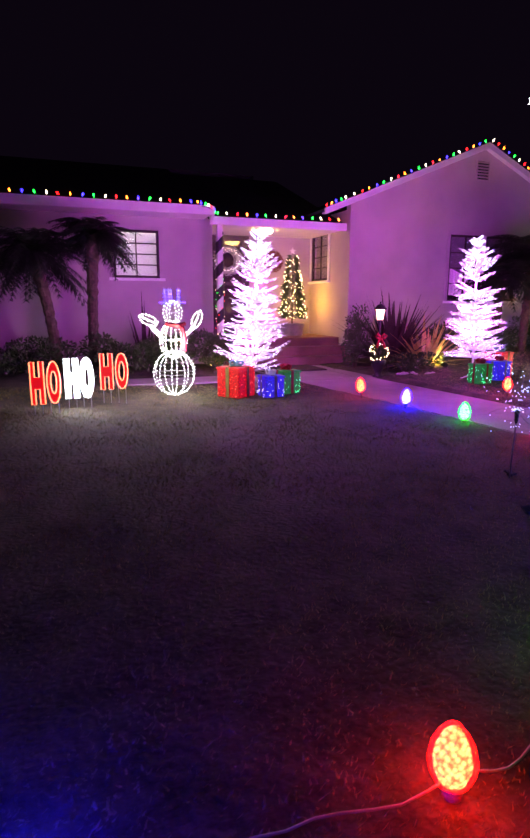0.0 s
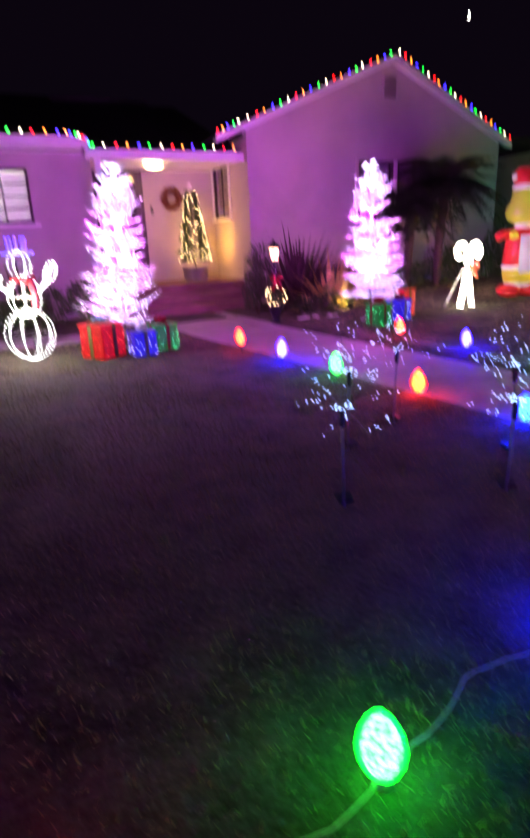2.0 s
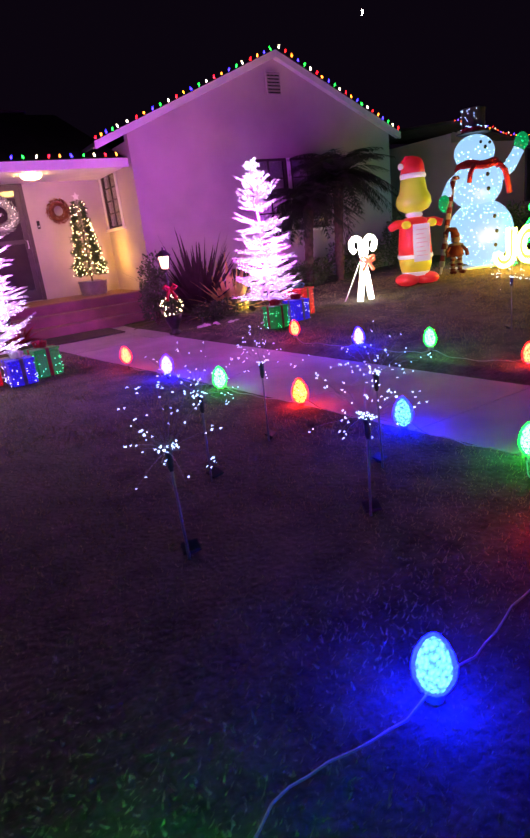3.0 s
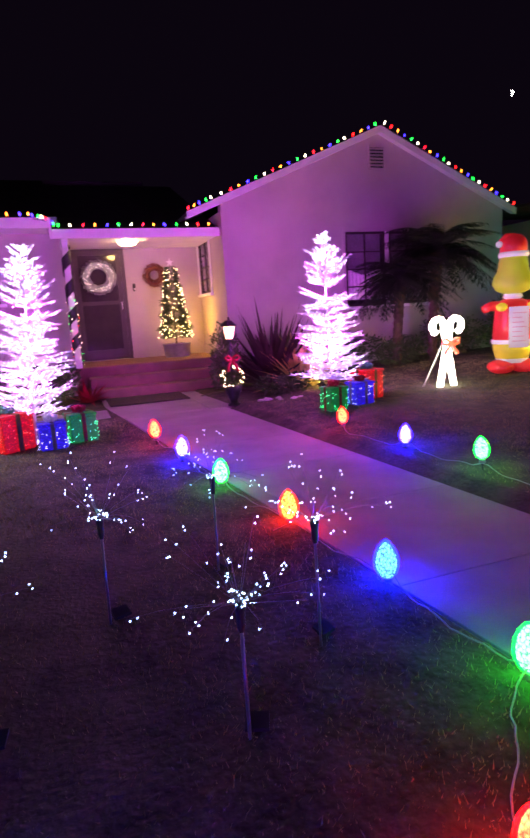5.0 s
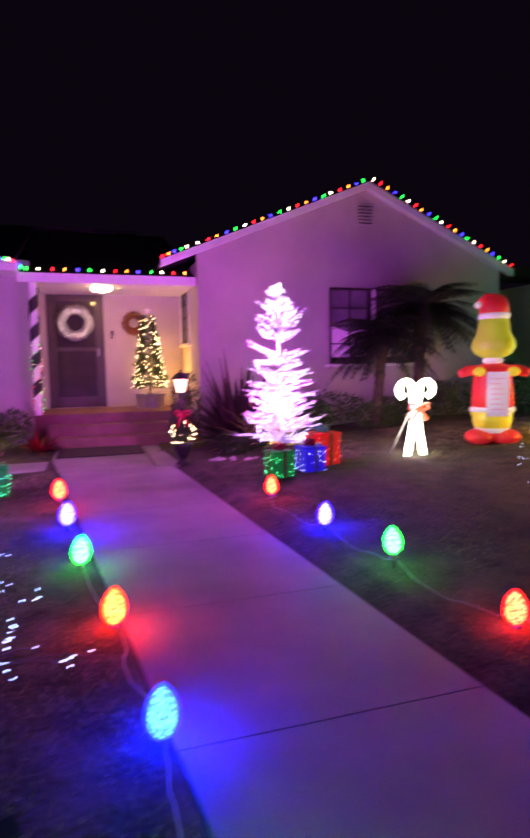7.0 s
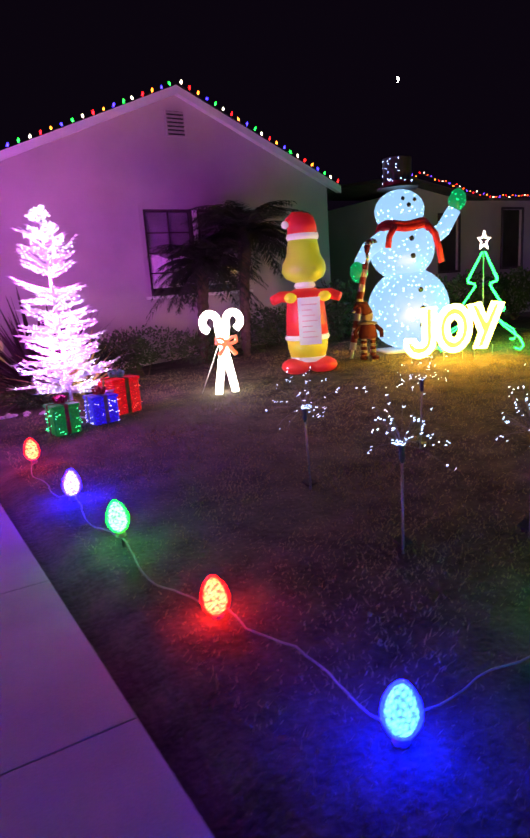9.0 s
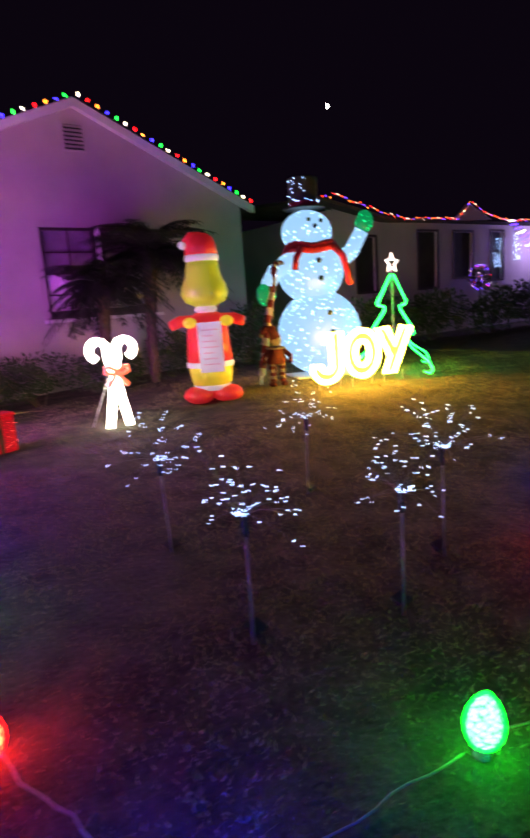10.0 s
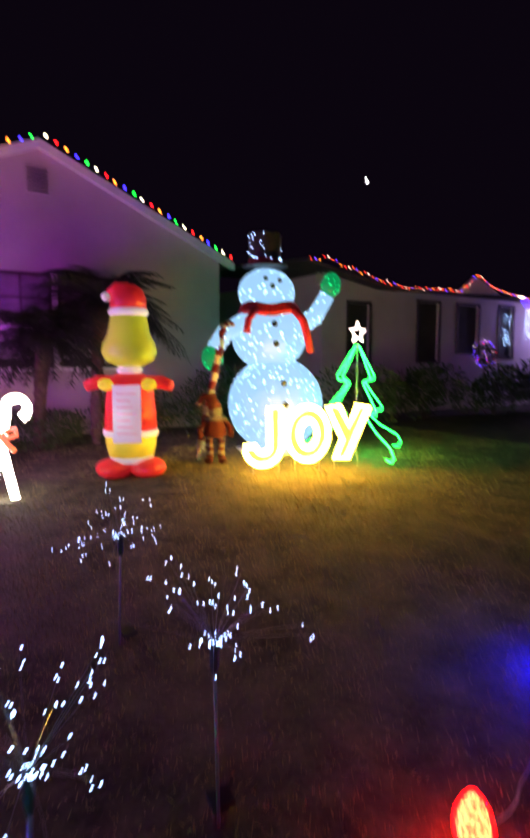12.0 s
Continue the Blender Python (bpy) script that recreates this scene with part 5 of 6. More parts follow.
# ---- inflatable figure, striped pole and doll: plain shapes ----
def inflatable(x, y, z):
    bm = bmesh.new()
    for s in (-1, 1):
        ball(bm, s * 0.16, -0.05, 0.085, 0.18, 0.22, 0.10, 18, 10, mi=0)
    lathe(bm, [(0.20, 0.14), (0.21, 0.18), (0.215, 0.20)], 20, mi=2)
    lathe(bm, [(0.215, 0.20), (0.24, 0.30), (0.25, 0.40)], 20, mi=3)
    lathe(bm, [(0.262, 0.40), (0.272, 0.43), (0.262, 0.46)], 20, mi=2)
    lathe(bm, [(0.255, 0.46), (0.245, 0.65), (0.225, 0.85), (0.19, 0.96), (0.13, 1.0)], 20, mi=0)
    for s in (-1, 1):
        tube(bm, [(s * 0.15, 0, 0.91), (s * 0.30, -0.04, 0.92), (s * 0.40, -0.10, 0.88)], 0.075, 12, mi=0, taper=0.055)
        ball(bm, s * 0.20, -0.20, 0.90, 0.075, 0.05, 0.06, 12, 8, mi=3)
    lathe(bm, [(0.10, 1.0), (0.13, 1.03), (0.11, 1.07)], 16, mi=2)
    lathe(bm, [(0.12, 1.07), (0.22, 1.12), (0.265, 1.20), (0.25, 1.29), (0.20, 1.38), (0.185, 1.48), (0.17, 1.56)], 22, mi=1)
    lathe(bm, [(0.18, 1.55), (0.195, 1.585), (0.18, 1.62)], 18, mi=2)
    lathe(bm, [(0.175, 1.62), (0.17, 1.72), (0.14, 1.80), (0.08, 1.845)], 18, mi=0)
    tube(bm, [(0.0, 0, 1.80), (-0.10, -0.02, 1.82), (-0.18, -0.04, 1.76)], 0.07, 10, mi=0, taper=0.03)
    ball(bm, -0.20, -0.05, 1.725, 0.045, 0.045, 0.045, 10, 6, mi=2)
    pts = [bm.verts.new((u, -0.272 - 0.02 * math.cos(u * 9) - 0.02 * (v < 0.6), v)) for v in (0.36, 0.6, 0.9) for u in (-0.13, -0.06, 0.06, 0.13)]
    for r in range(2):
        for c in range(3):
            f = bm.faces.new((pts[r * 4 + c], pts[r * 4 + c + 1], pts[(r + 1) * 4 + c + 1], pts[(r + 1) * 4 + c]))
            f.material_index = 2
    for j in range(7):
        zz = 0.44 + 0.062 * j
        box(bm, -0.09, 0.09 - 0.03 * (j % 3), -0.3015 - 0.004 * (zz < 0.62), -0.3, zz, zz + 0.012, mi=4)
    ob = finish("inflatable_figure", bm, [INF_RED, INF_GREEN, INF_WHITE, INF_YELLOW, glow("faded_print", (0.7, 0.32, 0.40), 0.35)], smooth=True)
    ob.location = (x, y, z)
    tagged(ob, "inflatable lawn figure in red coat holding a white list", "inflatable figure")


inflatable(10.0, 7.16, lawn_z(10.0, 7.16) - 0.012)
bpy.data.objects["inflatable_figure"].rotation_euler = (0, 0, math.radians(-26))

pole = thing("striped_cane_pole", 11.02, 7.40, 0.20, "red and white striped candy cane pole", "decoration")
bm = bmesh.new()
pts = [Vector((-0.16 + 0.30 * k / 14, 0, 0.12 + 1.3 * k / 14)) for k in range(15)]
for i in range(9):
    a = math.pi * i / 8
    pts.append(Vector((0.215 - 0.075 * math.cos(a), 0.0, 1.42 + 0.075 * math.sin(a))))
tube(bm, [(-0.19, 0, -0.03), tuple(pts[0])], 0.02, 8)
part("shaft", bm, PVC, pole)
for i in range(len(pts) - 1):
    bm = bmesh.new()
    tube(bm, [pts[i], pts[i + 1]], 0.045, 10, mi=0)
    part("stripe", bm, STRIPE_RED if i % 2 else STRIPE_WHITE, pole)

bm = bmesh.new()
for s in (-1, 1):
    for j in range(6):
        tube(bm, [(s * 0.06, -0.02, 0.05 + 0.04 * j), (s * 0.06, -0.02, 0.09 + 0.04 * j)], 0.04, 8, mi=j % 2)
    ball(bm, s * 0.075, -0.07, 0.03, 0.05, 0.09, 0.035, 10, 6, mi=0)
    tube(bm, [(s * 0.09, 0, 0.44), (s * 0.17, -0.03, 0.36), (s * 0.16, -0.08, 0.29)], 0.03, 8, mi=0)
lathe(bm, [(0.10, 0.27), (0.13, 0.30), (0.10, 0.42), (0.07, 0.47)], 14, mi=0)
lathe(bm, [(0.12, 0.455), (0.13, 0.47), (0.06, 0.49)], 12, mi=1)
ball(bm, 0, 0, 0.55, 0.075, 0.075, 0.08, 14, 8, mi=1)
tube(bm, [(0, 0, 0.58), (-0.04, 0, 0.70), (-0.12, 0, 0.71), (-0.17, 0, 0.64)], 0.075, 10, mi=0, taper=0.02)
ball(bm, -0.18, 0, 0.62, 0.03, 0.03, 0.03, 8, 6, mi=1)
elf = finish("elf_doll", bm, [DOLL_RED, DOLL_WHITE], smooth=True)
elf.location = (10.93, 7.16, lawn_z(10.93, 7.16) - 0.004)
elf.rotation_euler = (0, 0, math.radians(-26))
tagged(elf, "small plush doll with red striped legs and pointed cap", "doll")


# ---- lantern planter by the walkway ----
lan = thing("lantern_planter", 6.20, 8.03, 0.0, "black urn with lit greenery ball, red bow and lantern", "lantern")
bm = bmesh.new()
lathe(bm, [(0.085, 0.0), (0.09, 0.02), (0.05, 0.05), (0.06, 0.09), (0.11, 0.20), (0.125, 0.26), (0.115, 0.27)], 18)
part("urn", bm, IRON, lan, smooth=True)


def ball_leaf(q):
    a, b = q.uniform(0, TAU), math.asin(q.uniform(-1, 1))
    d = Vector((math.cos(a) * math.cos(b), math.sin(a) * math.cos(b), math.sin(b)))
    return Vector((0, 0, 0.37)) + d * 0.11 * q.uniform(0.3, 1), d


needles("greenery", lan, FIR, ball_leaf, 900, 0.05, 0.006, 8)
vs, fs = [], []
q = random.Random(12)
for i in range(46):
    p, d = ball_leaf(q)
    gem(vs, fs, tuple(Vector((0, 0, 0.37)) + d * 0.155), 0.0085)
bulk("light_string", vs, fs, LED_WARM, lan, "tiny warm white lamps")
bm = bmesh.new()
tube(bm, [(0, 0, 0.2), (0, 0, 0.86)], 0.013, 8)
part("pole", bm, IRON, lan)
bm = bmesh.new()
for s in (-1, 1):
    tube(bm, [(0, -0.03, 0.62), (s * 0.06, -0.05, 0.67), (s * 0.10, -0.05, 0.64), (s * 0.06, -0.05, 0.60), (0, -0.03, 0.62)], 0.02, 6)
    tube(bm, [(0, -0.03, 0.61), (s * 0.05, -0.05, 0.53), (s * 0.07, -0.05, 0.46)], 0.018, 6, taper=0.024)
part("bow", bm, RED_CLOTH, lan, "red ribbon bow", smooth=True)
bm = bmesh.new()
lathe(bm, [(0.03, 0.855), (0.065, 0.87), (0.06, 0.88)], 6)
lathe(bm, [(0.105, 1.045), (0.11, 1.055), (0.05, 1.11), (0.012, 1.13), (0.012, 1.16)], 6)
for k in range(6):
    a = TAU * k / 6
    tube(bm, [(0.058 * math.cos(a), 0.058 * math.sin(a), 0.88), (0.088 * math.cos(a), 0.088 * math.sin(a), 1.046)], 0.005, 4)
head = part("lantern_head", bm, IRON, lan)
bm = bmesh.new()
lathe(bm, [(0.050, 0.885), (0.078, 1.04)], 6)
part("lantern_glass", bm, LANTERN_GLASS, head, "warm glowing glass")


# ---- plants ----
def fronds(t, h, count, length, droop, seed):
    q = random.Random(seed)
    vs, fs = [], []
    for f in range(count):
        a = TAU * f / count * 2.4 + q.uniform(-0.2, 0.2)
        up = q.uniform(-0.25, 1.4)
        L = length * q.uniform(0.75, 1.1)
        d = Vector((math.cos(a), math.sin(a), 0))
        side = Vector((-d.y, d.x, 0))
        spine = []
        for i in range(15):
            k = i / 14
            spine.append(Vector((0, 0, h)) + d * L * (k * math.cos(up * (1 - 0.4 * k))) + Vector((0, 0, L * k * math.sin(up) - droop * L * k * k)))
        for i in range(1, 15):
            k = i / 14
            p = spine[i]
            fw = (spine[i] - spine[i - 1]).normalized()
            for s in (-1, 1):
                for sub in (0.0, 0.5):
                    b = p - fw * sub * L / 14
                    ll = 0.30 * length * (0.35 + math.sin(math.pi * min(1, k * 0.9 + 0.08))) * 0.62
                    e = b + (side * s * 0.8 + fw * 0.6).normalized() * ll + Vector((0, 0, -0.35 * ll * q.uniform(0.3, 1.6)))
                    w = fw * 0.013
                    j = len(vs)
                    vs += [tuple(b - w), tuple(b + w), tuple(e)]
                    fs.append((j, j + 1, j + 2))
            j = len(vs)
            w = side * 0.006
            vs += [tuple(spine[i - 1] - w), tuple(spine[i - 1] + w), tuple(p + w), tuple(p - w)]
            fs.append((j, j + 1, j + 2, j + 3))
    bulk("crown", vs, fs, PALM, t, "drooping dark feathery fronds")


def palm(x, y, z, top, length, seed, label):
    t = thing("dwarf_palm", x, y, z, label, "palm tree", "dwarf palms")
    q = random.Random(seed)
    h = top[2] - z
    bm = bmesh.new()
    prof = []
    for i in range(26):
        k = i / 25
        r = 0.072 + 0.045 * max(0, k - 0.5) - 0.02 * (k < 0.1) + 0.012 * (i % 2)
        prof.append((r, h * k))
    lathe(bm, prof, 12)
    for v in bm.verts:
        k = v.co.z / h
        v.co.x += (top[0] - x) * k * k + q.uniform(-0.008, 0.008)
        v.co.y += (top[1] - y) * k * k + q.uniform(-0.008, 0.008)
    part("trunk", bm, BARK, t, "rough brown ringed trunk")
    fronds(t, h, 96, length * 1.22, 0.62, seed)
    for o in t.children:
        if o.name.startswith("crown"):
            o.location = (top[0] - x, top[1] - y, 0)


palm(1.47, 9.45, 0.05, (1.20, 9.45, 1.86), 0.72, 71, "dwarf palm with a leaning trunk by the stucco wall")
palm(2.02, 9.65, 0.05, (2.10, 9.65, 2.14), 0.58, 72, "dwarf palm with dark drooping fronds by the window")
palm(9.56, 9.35, 0.1, (9.68, 9.35, 1.60), 0.74, 73, "dwarf palm with dark fronds before the double window")
palm(10.28, 9.35, 0.1, (10.40, 9.35, 2.02), 0.92, 74, "taller dwarf palm with dark fronds by the window")


def shrub(x, y, z, rx, ry, h, count, size, seed, label, mat_=LEAF, name="shrub"):
    t = thing(name, x, y, z, label, "shrub", "dark garden shrubs")
    lump = [(random.Random(seed + i).uniform(-0.6, 0.6), random.Random(seed + 9 * i).uniform(-0.5, 0.5), random.Random(seed + 5 * i).uniform(0.3, 0.75), random.Random(seed + 3 * i).uniform(0.35, 0.6)) for i in range(7)]

    def at(q):
        cx, cy, cz, r = lump[q.randrange(7)]
        a, b = q.uniform(0, TAU), math.asin(q.uniform(-0.9, 1))
        d = Vector((math.cos(a) * math.cos(b), math.sin(a) * math.cos(b), math.sin(b)))
        k = r * q.uniform(0.7, 1.05)
        p = Vector(((cx + d.x * k) * rx, (cy + d.y * k) * ry, max(0.02, (cz + d.z * k * 0.7) * h)))
        return p, d + Vector((q.uniform(-0.8, 0.8), q.uniform(-0.8, 0.8), q.uniform(-0.4, 0.8)))
    needles("crown", t, mat_, at, count, size, size * 0.26, seed)
    bm = bmesh.new()
    for i in range(5):
        cx, cy, cz, r = lump[i]
        tube(bm, [(0.1 * cx * rx, 0.1 * cy * ry, -0.03), (cx * rx * 0.5, cy * ry * 0.5, cz * h * 0.5), (cx * rx, cy * ry, cz * h)], 0.012, 5, taper=0.005)
    part("stems", bm, BARK, t)


shrub(3.95, 9.55, 0.05, 0.48, 0.45, 0.62, 2600, 0.06, 81, "dense dark leafy shrub beside the porch steps")
shrub(3.05, 9.6, 0.05, 0.55, 0.5, 0.70, 2600, 0.07, 82, "dark leafy shrub under the window")
shrub(2.3, 9.2, 0.05, 0.5, 0.45, 0.55, 2200, 0.06, 83, "low dark shrub in the bed")
shrub(1.2, 9.3, 0.05, 0.7, 0.5, 0.55, 2600, 0.06, 84, "low dark shrub round the palm trunks")
shrub(-0.2, 9.3, 0.05, 0.9, 0.6, 0.60, 2600, 0.06, 85, "dark shrub at the bed's end")
shrub(8.6, 9.3, 0.1, 0.8, 0.45, 0.62, 2800, 0.055, 86, "dark hedge shrub under the gable wall")
shrub(9.9, 9.5, 0.12, 0.9, 0.5, 0.66, 2800, 0.055, 87, "dark hedge shrub under the double window")
shrub(11.2, 9.6, 0.15, 0.9, 0.5, 0.75, 2800, 0.055, 88, "dark hedge shrub behind the inflatable")
shrub(12.3, 9.6, 0.15, 0.75, 0.5, 1.05, 2800, 0.06, 89, "tall dark shrub at the house corner")
shrub(7.15, 8.35, 0.03, 0.55, 0.35, 0.26, 1800, 0.05, 90, "low ground cover in the bed's front", name="ground_cover")
shrub(6.42, 9.2, 0.02, 0.24, 0.24, 1.0, 2400, 0.05, 91, "narrow dark upright conifer by the steps", name="conifer")


def sword_plant(name, x, y, z, count, length, width, spread, mat_, seed, label):
    t = thing(name, x, y, z, label, "plant", "sword-leaved plants")
    q = random.Random(seed)
    for f in range(count):
        bm = bmesh.new()
        a = q.uniform(0, TAU)
        up = q.uniform(0.5, 1.45) if q.random() < 0.75 else q.uniform(0.15, 0.6)
        L = length * q.uniform(0.6, 1.1)
        d = Vector((math.cos(a), math.sin(a), 0))
        side = Vector((-d.y, d.x, 0))
        prev = None
        for i in range(7):
            k = i / 6
            p = d * (0.05 + L * k * math.cos(up) * spread) + Vector((0, 0, L * k * math.sin(up) - 0.25 * L * k * k * math.cos(up)))
            w = side * width * (1 - 0.92 * k ** 1.6) * (0.7 + 0.6 * math.sin(math.pi * min(1, k + 0.15)))
            c = (bm.verts.new(p - w), bm.verts.new(p + Vector((0, 0, -0.3 * w.length))), bm.verts.new(p + w))
            if prev:
                bm.faces.new((prev[0], prev[1], c[1], c[0]))
                bm.faces.new((prev[1], prev[2], c[2], c[1]))
            prev = c
        part("leaf", bm, mat_, t)


sword_plant("flax_plant", 7.22, 9.25, 0.02, 175, 1.38, 0.055, 1.12, FLAX, 95, "tall dark purple flax with stiff sword leaves")
sword_plant("yucca", 7.48, 8.62, 0.05, 60, 0.95, 0.050, 1.0, YUCCA, 96, "pale yellow-leaved yucca in the bed")
sword_plant("flax_plant", 2.9, 10.3, 0.05, 20, 1.25, 0.028, 0.7, FLAX, 97, "dark sword-leaved plant under the window")
sword_plant("poinsettia", 4.42, 9.85, 0.02, 26, 0.42, 0.045, 1.0, RED_CLOTH, 98, "red poinsettia by the porch post")


def spotlight(x, y, z, rz):
    t = thing("garden_spotlight", x, y, z, "small yellow garden spotlight on a stake", "spotlight", "garden spotlights", rz)
    bm = bmesh.new()
    tube(bm, [(0, 0, -0.04), (0, 0, 0.07)], 0.008, 6)
    part("stake", bm, BLACK, t)
    bm = bmesh.new()
    tube(bm, [(0, -0.05, 0.07), (0, 0.02, 0.095)], 0.035, 12, taper=0.045)
    part("housing", bm, BLACK, t)
    bm = bmesh.new()
    tube(bm, [(0, 0.0205, 0.0953), (0, 0.026, 0.097)], 0.040, 12)
    part("lens", bm, SPOT_LENS, t)


spotlight(3.85, 9.2, 0.03, 20)
spotlight(7.55, 8.18, 0.05, 10)
lamp("spot_beam", 7.56, 8.3, 0.17, 13, (1.0, 0.62, 0.16), 0.03)
lamp("spot_beam", 3.93, 9.05, 0.15, 3, (1.0, 0.62, 0.10), 0.03)

for i in range(16):
    bm = bmesh.new()
    bmesh.ops.create_icosphere(bm, subdivisions=1, radius=rnd.uniform(0.03, 0.075))
    for v in bm.verts:
        v.co *= rnd.uniform(0.8, 1.15)
        v.co.z *= 0.6
    s = finish("stone", bm, STONE)
    s.location = (6.55 + 0.075 * i + rnd.uniform(-0.05, 0.05), 7.95 - 0.02 * i + rnd.uniform(-0.08, 0.12), 0.035)
    tagged(s, "pale rounded stone edging the planting bed", "stone", "bed edging stones")


# ---- neighbour's house ----
NY = 10.4
nb = thing("neighbour_house", 0, 0, 0, "dim neighbouring bungalow with lights along its eave", "house")
bm = bmesh.new()
cells(bm, "x", NY, 0.2, 14.9, 26.0, 0.0, 2.74, [(15.55, 16.10, 1.3, 2.42), (17.50, 18.15, 1.3, 2.55), (18.78, 19.50, 1.5, 2.55), (20.28, 20.80, 1.4, 2.58)])
part("wall", bm, STUCCO, nb)
part("wall", boxed(14.9, 15.1, NY + 0.2, 15.4, 0, 2.95), STUCCO, nb)
bm = bmesh.new()
slope(bm, (14.25, NY - 0.4, 3.10), (16.45, NY - 0.4, 2.72), (16.45, 15.5, 3.6), (14.25, 15.5, 3.6), 0.06)
slope(bm, (16.45, NY - 0.4, 2.725), (26.4, NY - 0.4, 2.80), (26.4, 15.5, 3.6), (16.45, 15.5, 3.6), 0.06)
part("roof", bm, SHINGLE, nb)
bm = bmesh.new()
vs2 = [bm.verts.new(p) for p in ((14.9, NY + 0.004, 2.74), (16.4, NY + 0.004, 2.74), (14.9, NY + 0.004, 3.0), (14.9, NY + 0.15, 2.74), (16.4, NY + 0.15, 2.74), (14.9, NY + 0.15, 3.0))]
bm.faces.new(vs2[:3])
bm.faces.new(vs2[3:][::-1])
bm.faces.new((vs2[1], vs2[4], vs2[5], vs2[2]))
part("wall", bm, STUCCO, nb)
for x0, x1, z0, z1 in ((15.55, 16.10, 1.3, 2.42), (17.50, 18.15, 1.3, 2.55), (18.78, 19.50, 1.5, 2.55), (20.28, 20.80, 1.4, 2.58)):
    # flat panel whose dark colour imitates the unlit room inside
    w = part("window", boxed(x0, x1, NY + 0.06, NY + 0.08, z0, z1), UNLIT_INTERIOR, nb)
    bm = bmesh.new()
    for b in ((x0 - 0.05, x0, z0, z1), (x1, x1 + 0.05, z0, z1), (x0 - 0.05, x1 + 0.05, z1, z1 + 0.05), (x0 - 0.05, x1 + 0.05, z0 - 0.05, z0)):
        box(bm, b[0], b[1], NY - 0.03, NY - 0.003, b[2], b[3])
    part("window_frame", bm, FRAME_DARK, w)
st = thing("eave_light_string", 0, 0, 0, "dense string of small coloured lights on the neighbour's eave", "string lights", "coloured eave light strings")
line = [(14.3, NY - 0.42, 3.06), (14.66, NY - 0.42, 3.13), (15.25, NY - 0.42, 3.0), (15.92, NY - 0.42, 2.85), (16.45, NY - 0.42, 2.75), (17.4, NY - 0.42, 2.75), (18.35, NY - 0.42, 2.79),
        (18.85, NY - 0.42, 3.17), (19.65, NY - 0.42, 2.86), (20.4, NY - 0.42, 2.80), (25, NY - 0.42, 2.84)]
bm = bmesh.new()
tube(bm, line, 0.006, 4)
part("wire", bm, BLACK, st)
for j, hue in enumerate(("amber", "violet", "yellow", "red", "white", "amber")):
    vs, fs = [], []
    for i, p in enumerate(along(line, 0.10)):
        if (i * 7 + i // 5) % 6 == j:
            gem(vs, fs, (p.x, p.y - 0.02, p.z + rnd.uniform(-0.03, 0.03)), 0.015)
    bulk("light_points", vs, fs, PEA[hue], st, kind="stuff")
drape = thing("draped_light_strings", 0, 0, 0, "strings of small white lights hanging from the neighbour's eave", "string lights", "neighbour's small lights")
for i in range(7):
    pts = [Vector((20.35 + 0.04 * i + (0.5 + 0.36 * i) * k, NY - 0.44 - 1.3 * k, 2.78 - 2.3 * k + 0.5 * k * k)) for k in [j / 8 for j in range(9)]]
    bm = bmesh.new()
    tube(bm, pts, 0.004, 4)
    part("wire", bm, BLACK, drape)
    for hue in ("violet", "white"):
        vs, fs = [], []
        for j, p in enumerate(along(pts, 0.13)):
            if (j % 3 > 0) == (hue == "violet"):
                gem(vs, fs, tuple(p), 0.017)
        bulk("light_points", vs, fs, PEA[hue], drape)
bm = bmesh.new()
for y in (NY - 0.40, NY - 0.30):
    for x, z in ((18.33, 2.75), (19.7, 2.80), (18.85, 3.13)):
        bm.verts.new((x, y, z))
bm.verts.ensure_lookup_table()
bm.faces.new(bm.verts[0:3])
bm.faces.new([bm.verts[5], bm.verts[4], bm.verts[3]])
for i in range(3):
    j = (i + 1) % 3
    bm.faces.new((bm.verts[i], bm.verts[i + 3], bm.verts[j + 3], bm.verts[j]))
part("porch_gable", bm, STUCCO, nb)
lamp("neighbour_porch_light", 22.0, NY - 0.7, 2.2, 60, (0.55, 0.4, 1.0), 0.05)
for k, (cx, cz, cols2) in enumerate(((20.5, 2.05, "violet"), (21.4, 2.2, "violet"))):
    vs, fs = [], []
    for i in range(34):
        gem(vs, fs, (cx + rnd.uniform(-0.16, 0.16), NY - 0.06, cz + rnd.uniform(-0.4, 0.35)), 0.011)
    tagged(bulk("window_lights", vs, fs, LED_COOL), "cluster of small white lights on the neighbour's window", "string lights", "neighbour's small lights")
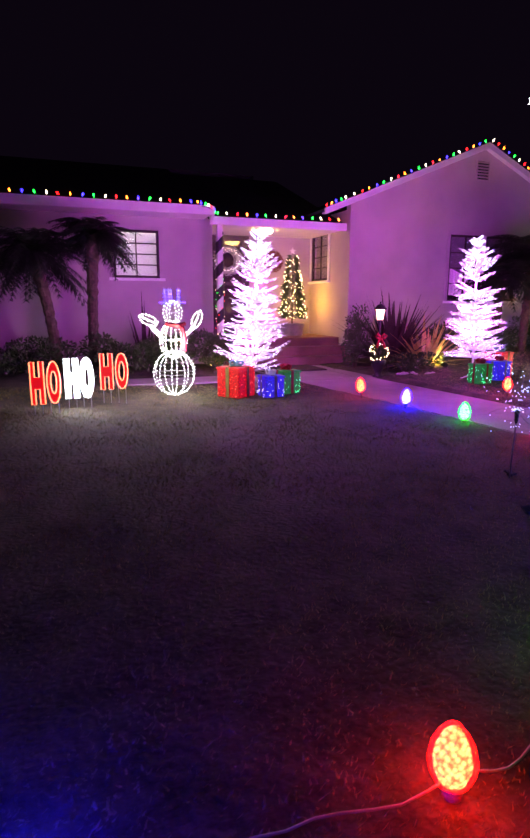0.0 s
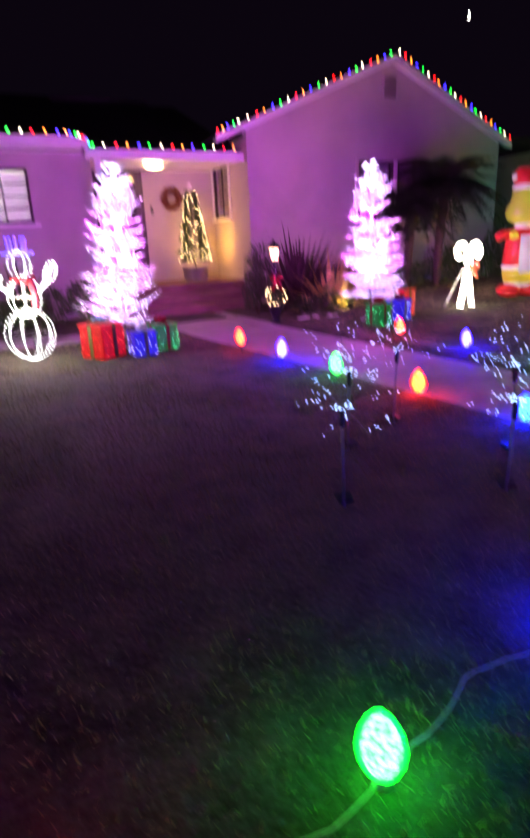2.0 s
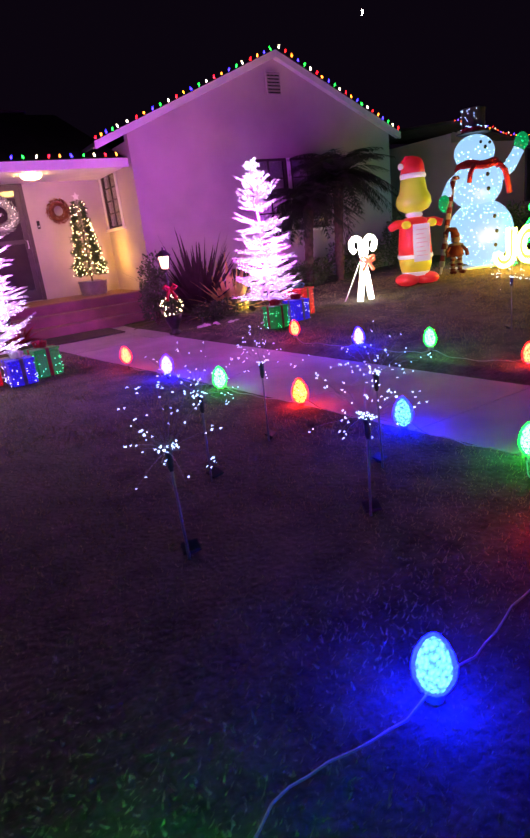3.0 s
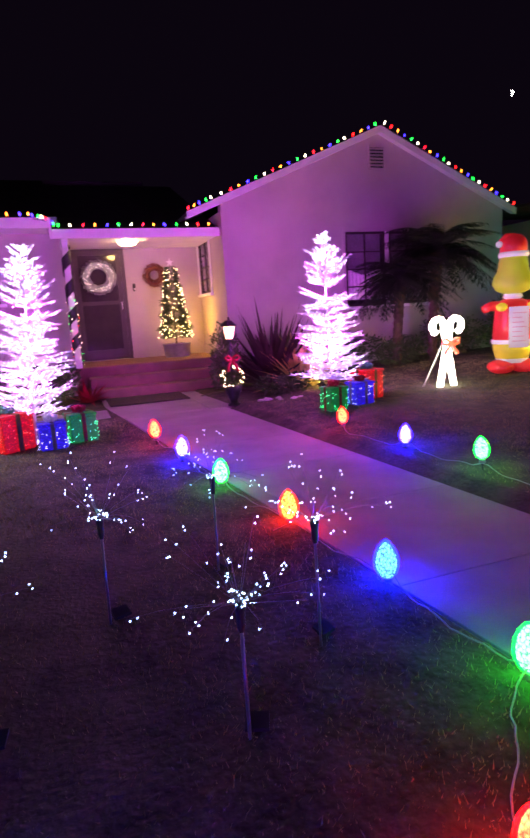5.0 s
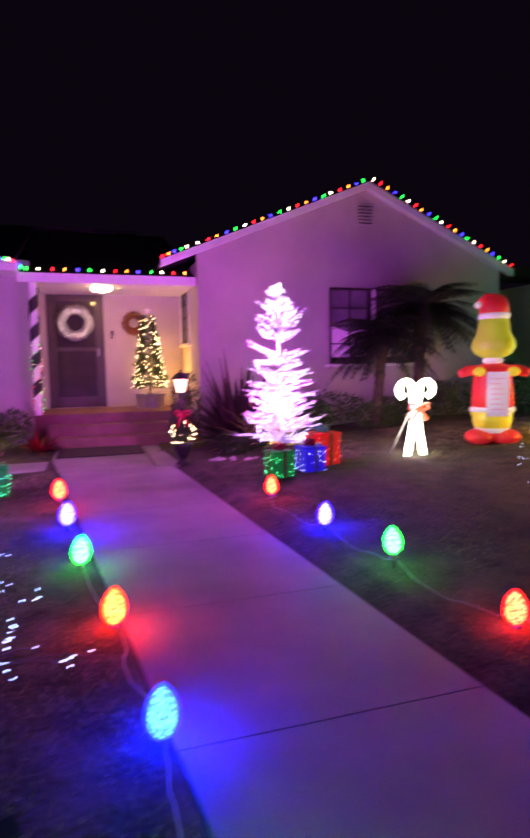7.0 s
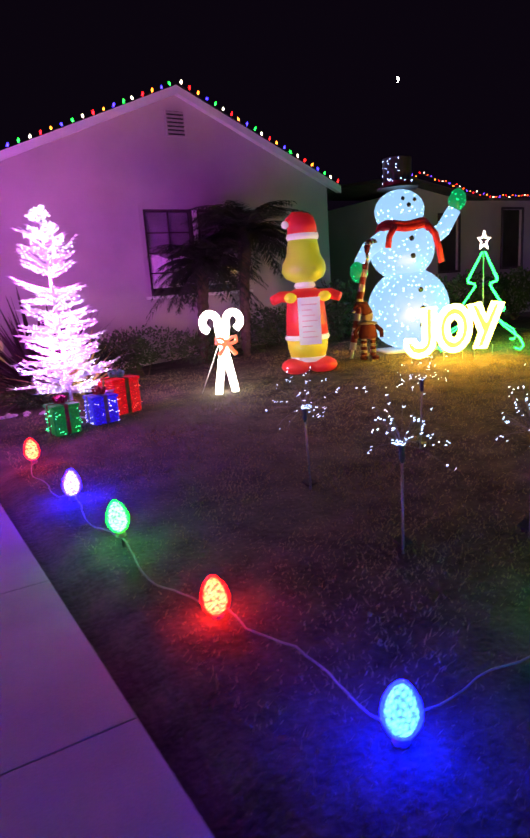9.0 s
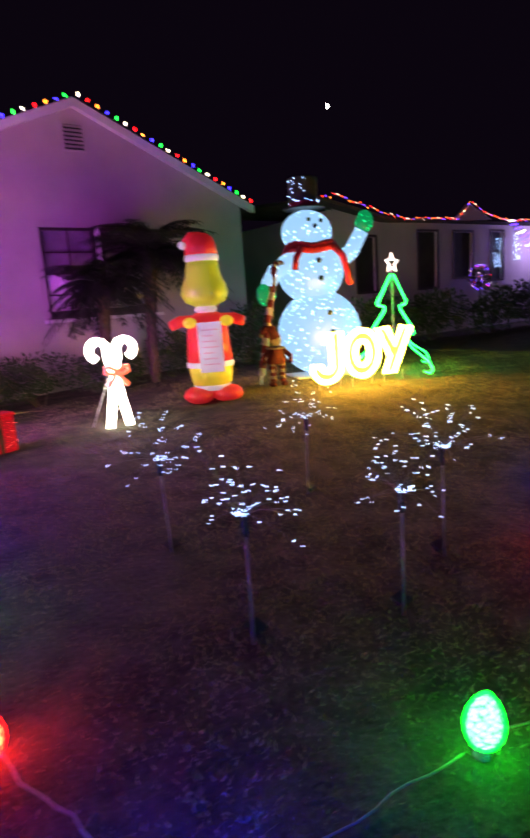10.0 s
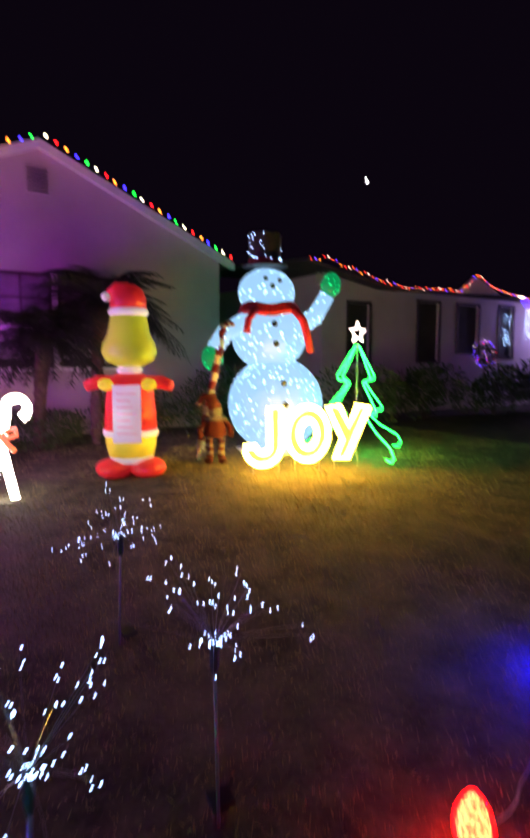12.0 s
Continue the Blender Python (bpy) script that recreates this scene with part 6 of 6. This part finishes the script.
t = thing("lit_bush", 19.1, 9.9, 0.95, "round bush of small coloured lights", "lighted bush")
for hue, count in (("violet", 44), ("red", 14), ("white", 10)):
    vs, fs = [], []
    for i in range(count):
        a, b = rnd.uniform(0, TAU), math.asin(rnd.uniform(-1, 1))
        gem(vs, fs, (0.26 * math.cos(a) * math.cos(b), 0.26 * math.sin(a) * math.cos(b), 0.5 + 0.30 * math.sin(b)), 0.009)
    bulk("light_points", vs, fs, PEA[hue], t)


def bush_leaf(q):
    a, b = q.uniform(0, TAU), math.asin(q.uniform(-1, 1))
    d = Vector((math.cos(a) * math.cos(b), math.sin(a) * math.cos(b), math.sin(b)))
    return Vector((0, 0, 0.5)) + 0.24 * d * q.uniform(0.4, 1), d


needles("crown", t, LEAF, bush_leaf, 700, 0.06, 0.012, 15)
bm = bmesh.new()
tube(bm, [(0, 0, -0.6), (0, 0, 0.5)], 0.02, 6)
part("trunk", bm, BARK, t)
for k, (x, y, rx, h) in enumerate(((14.6, 8.9, 1.0, 0.95), (16.4, 9.2, 1.1, 1.05), (18.2, 9.0, 1.1, 1.0), (20.0, 9.0, 1.1, 1.05), (22.0, 9.0, 1.2, 1.0))):
    shrub(x, y, 0.2, rx, 0.5, h, 2200, 0.08, 140 + k, "dark hedge before the neighbouring house", name="hedge")

# ---- moon ----
bm = bmesh.new()
d = Vector((0.643, 0.708, 0.288)).normalized()
c = Vector((7, 1.5, 1.2)) + d * 420
u = d.cross(Vector((0, 0, 1))).normalized()
v = u.cross(d)
out = [c + (u * math.cos(a) + v * math.sin(a)) * 1.7 for a in [-1.9 + 3.3 * i / 16 for i in range(17)]]
inn = [c + (u * math.cos(a) * 0.35 + v * math.sin(a)) * 1.7 for a in [-1.9 + 3.3 * i / 16 for i in range(17)]]
ov, iv = [bm.verts.new(p) for p in out], [bm.verts.new(p + d * 0.2) for p in inn]
for i in range(16):
    bm.faces.new((ov[i], ov[i + 1], iv[i + 1], iv[i]))
tagged(finish("moon", bm, MOON), "bright crescent moon low in the black sky", "moon", kind="structure")
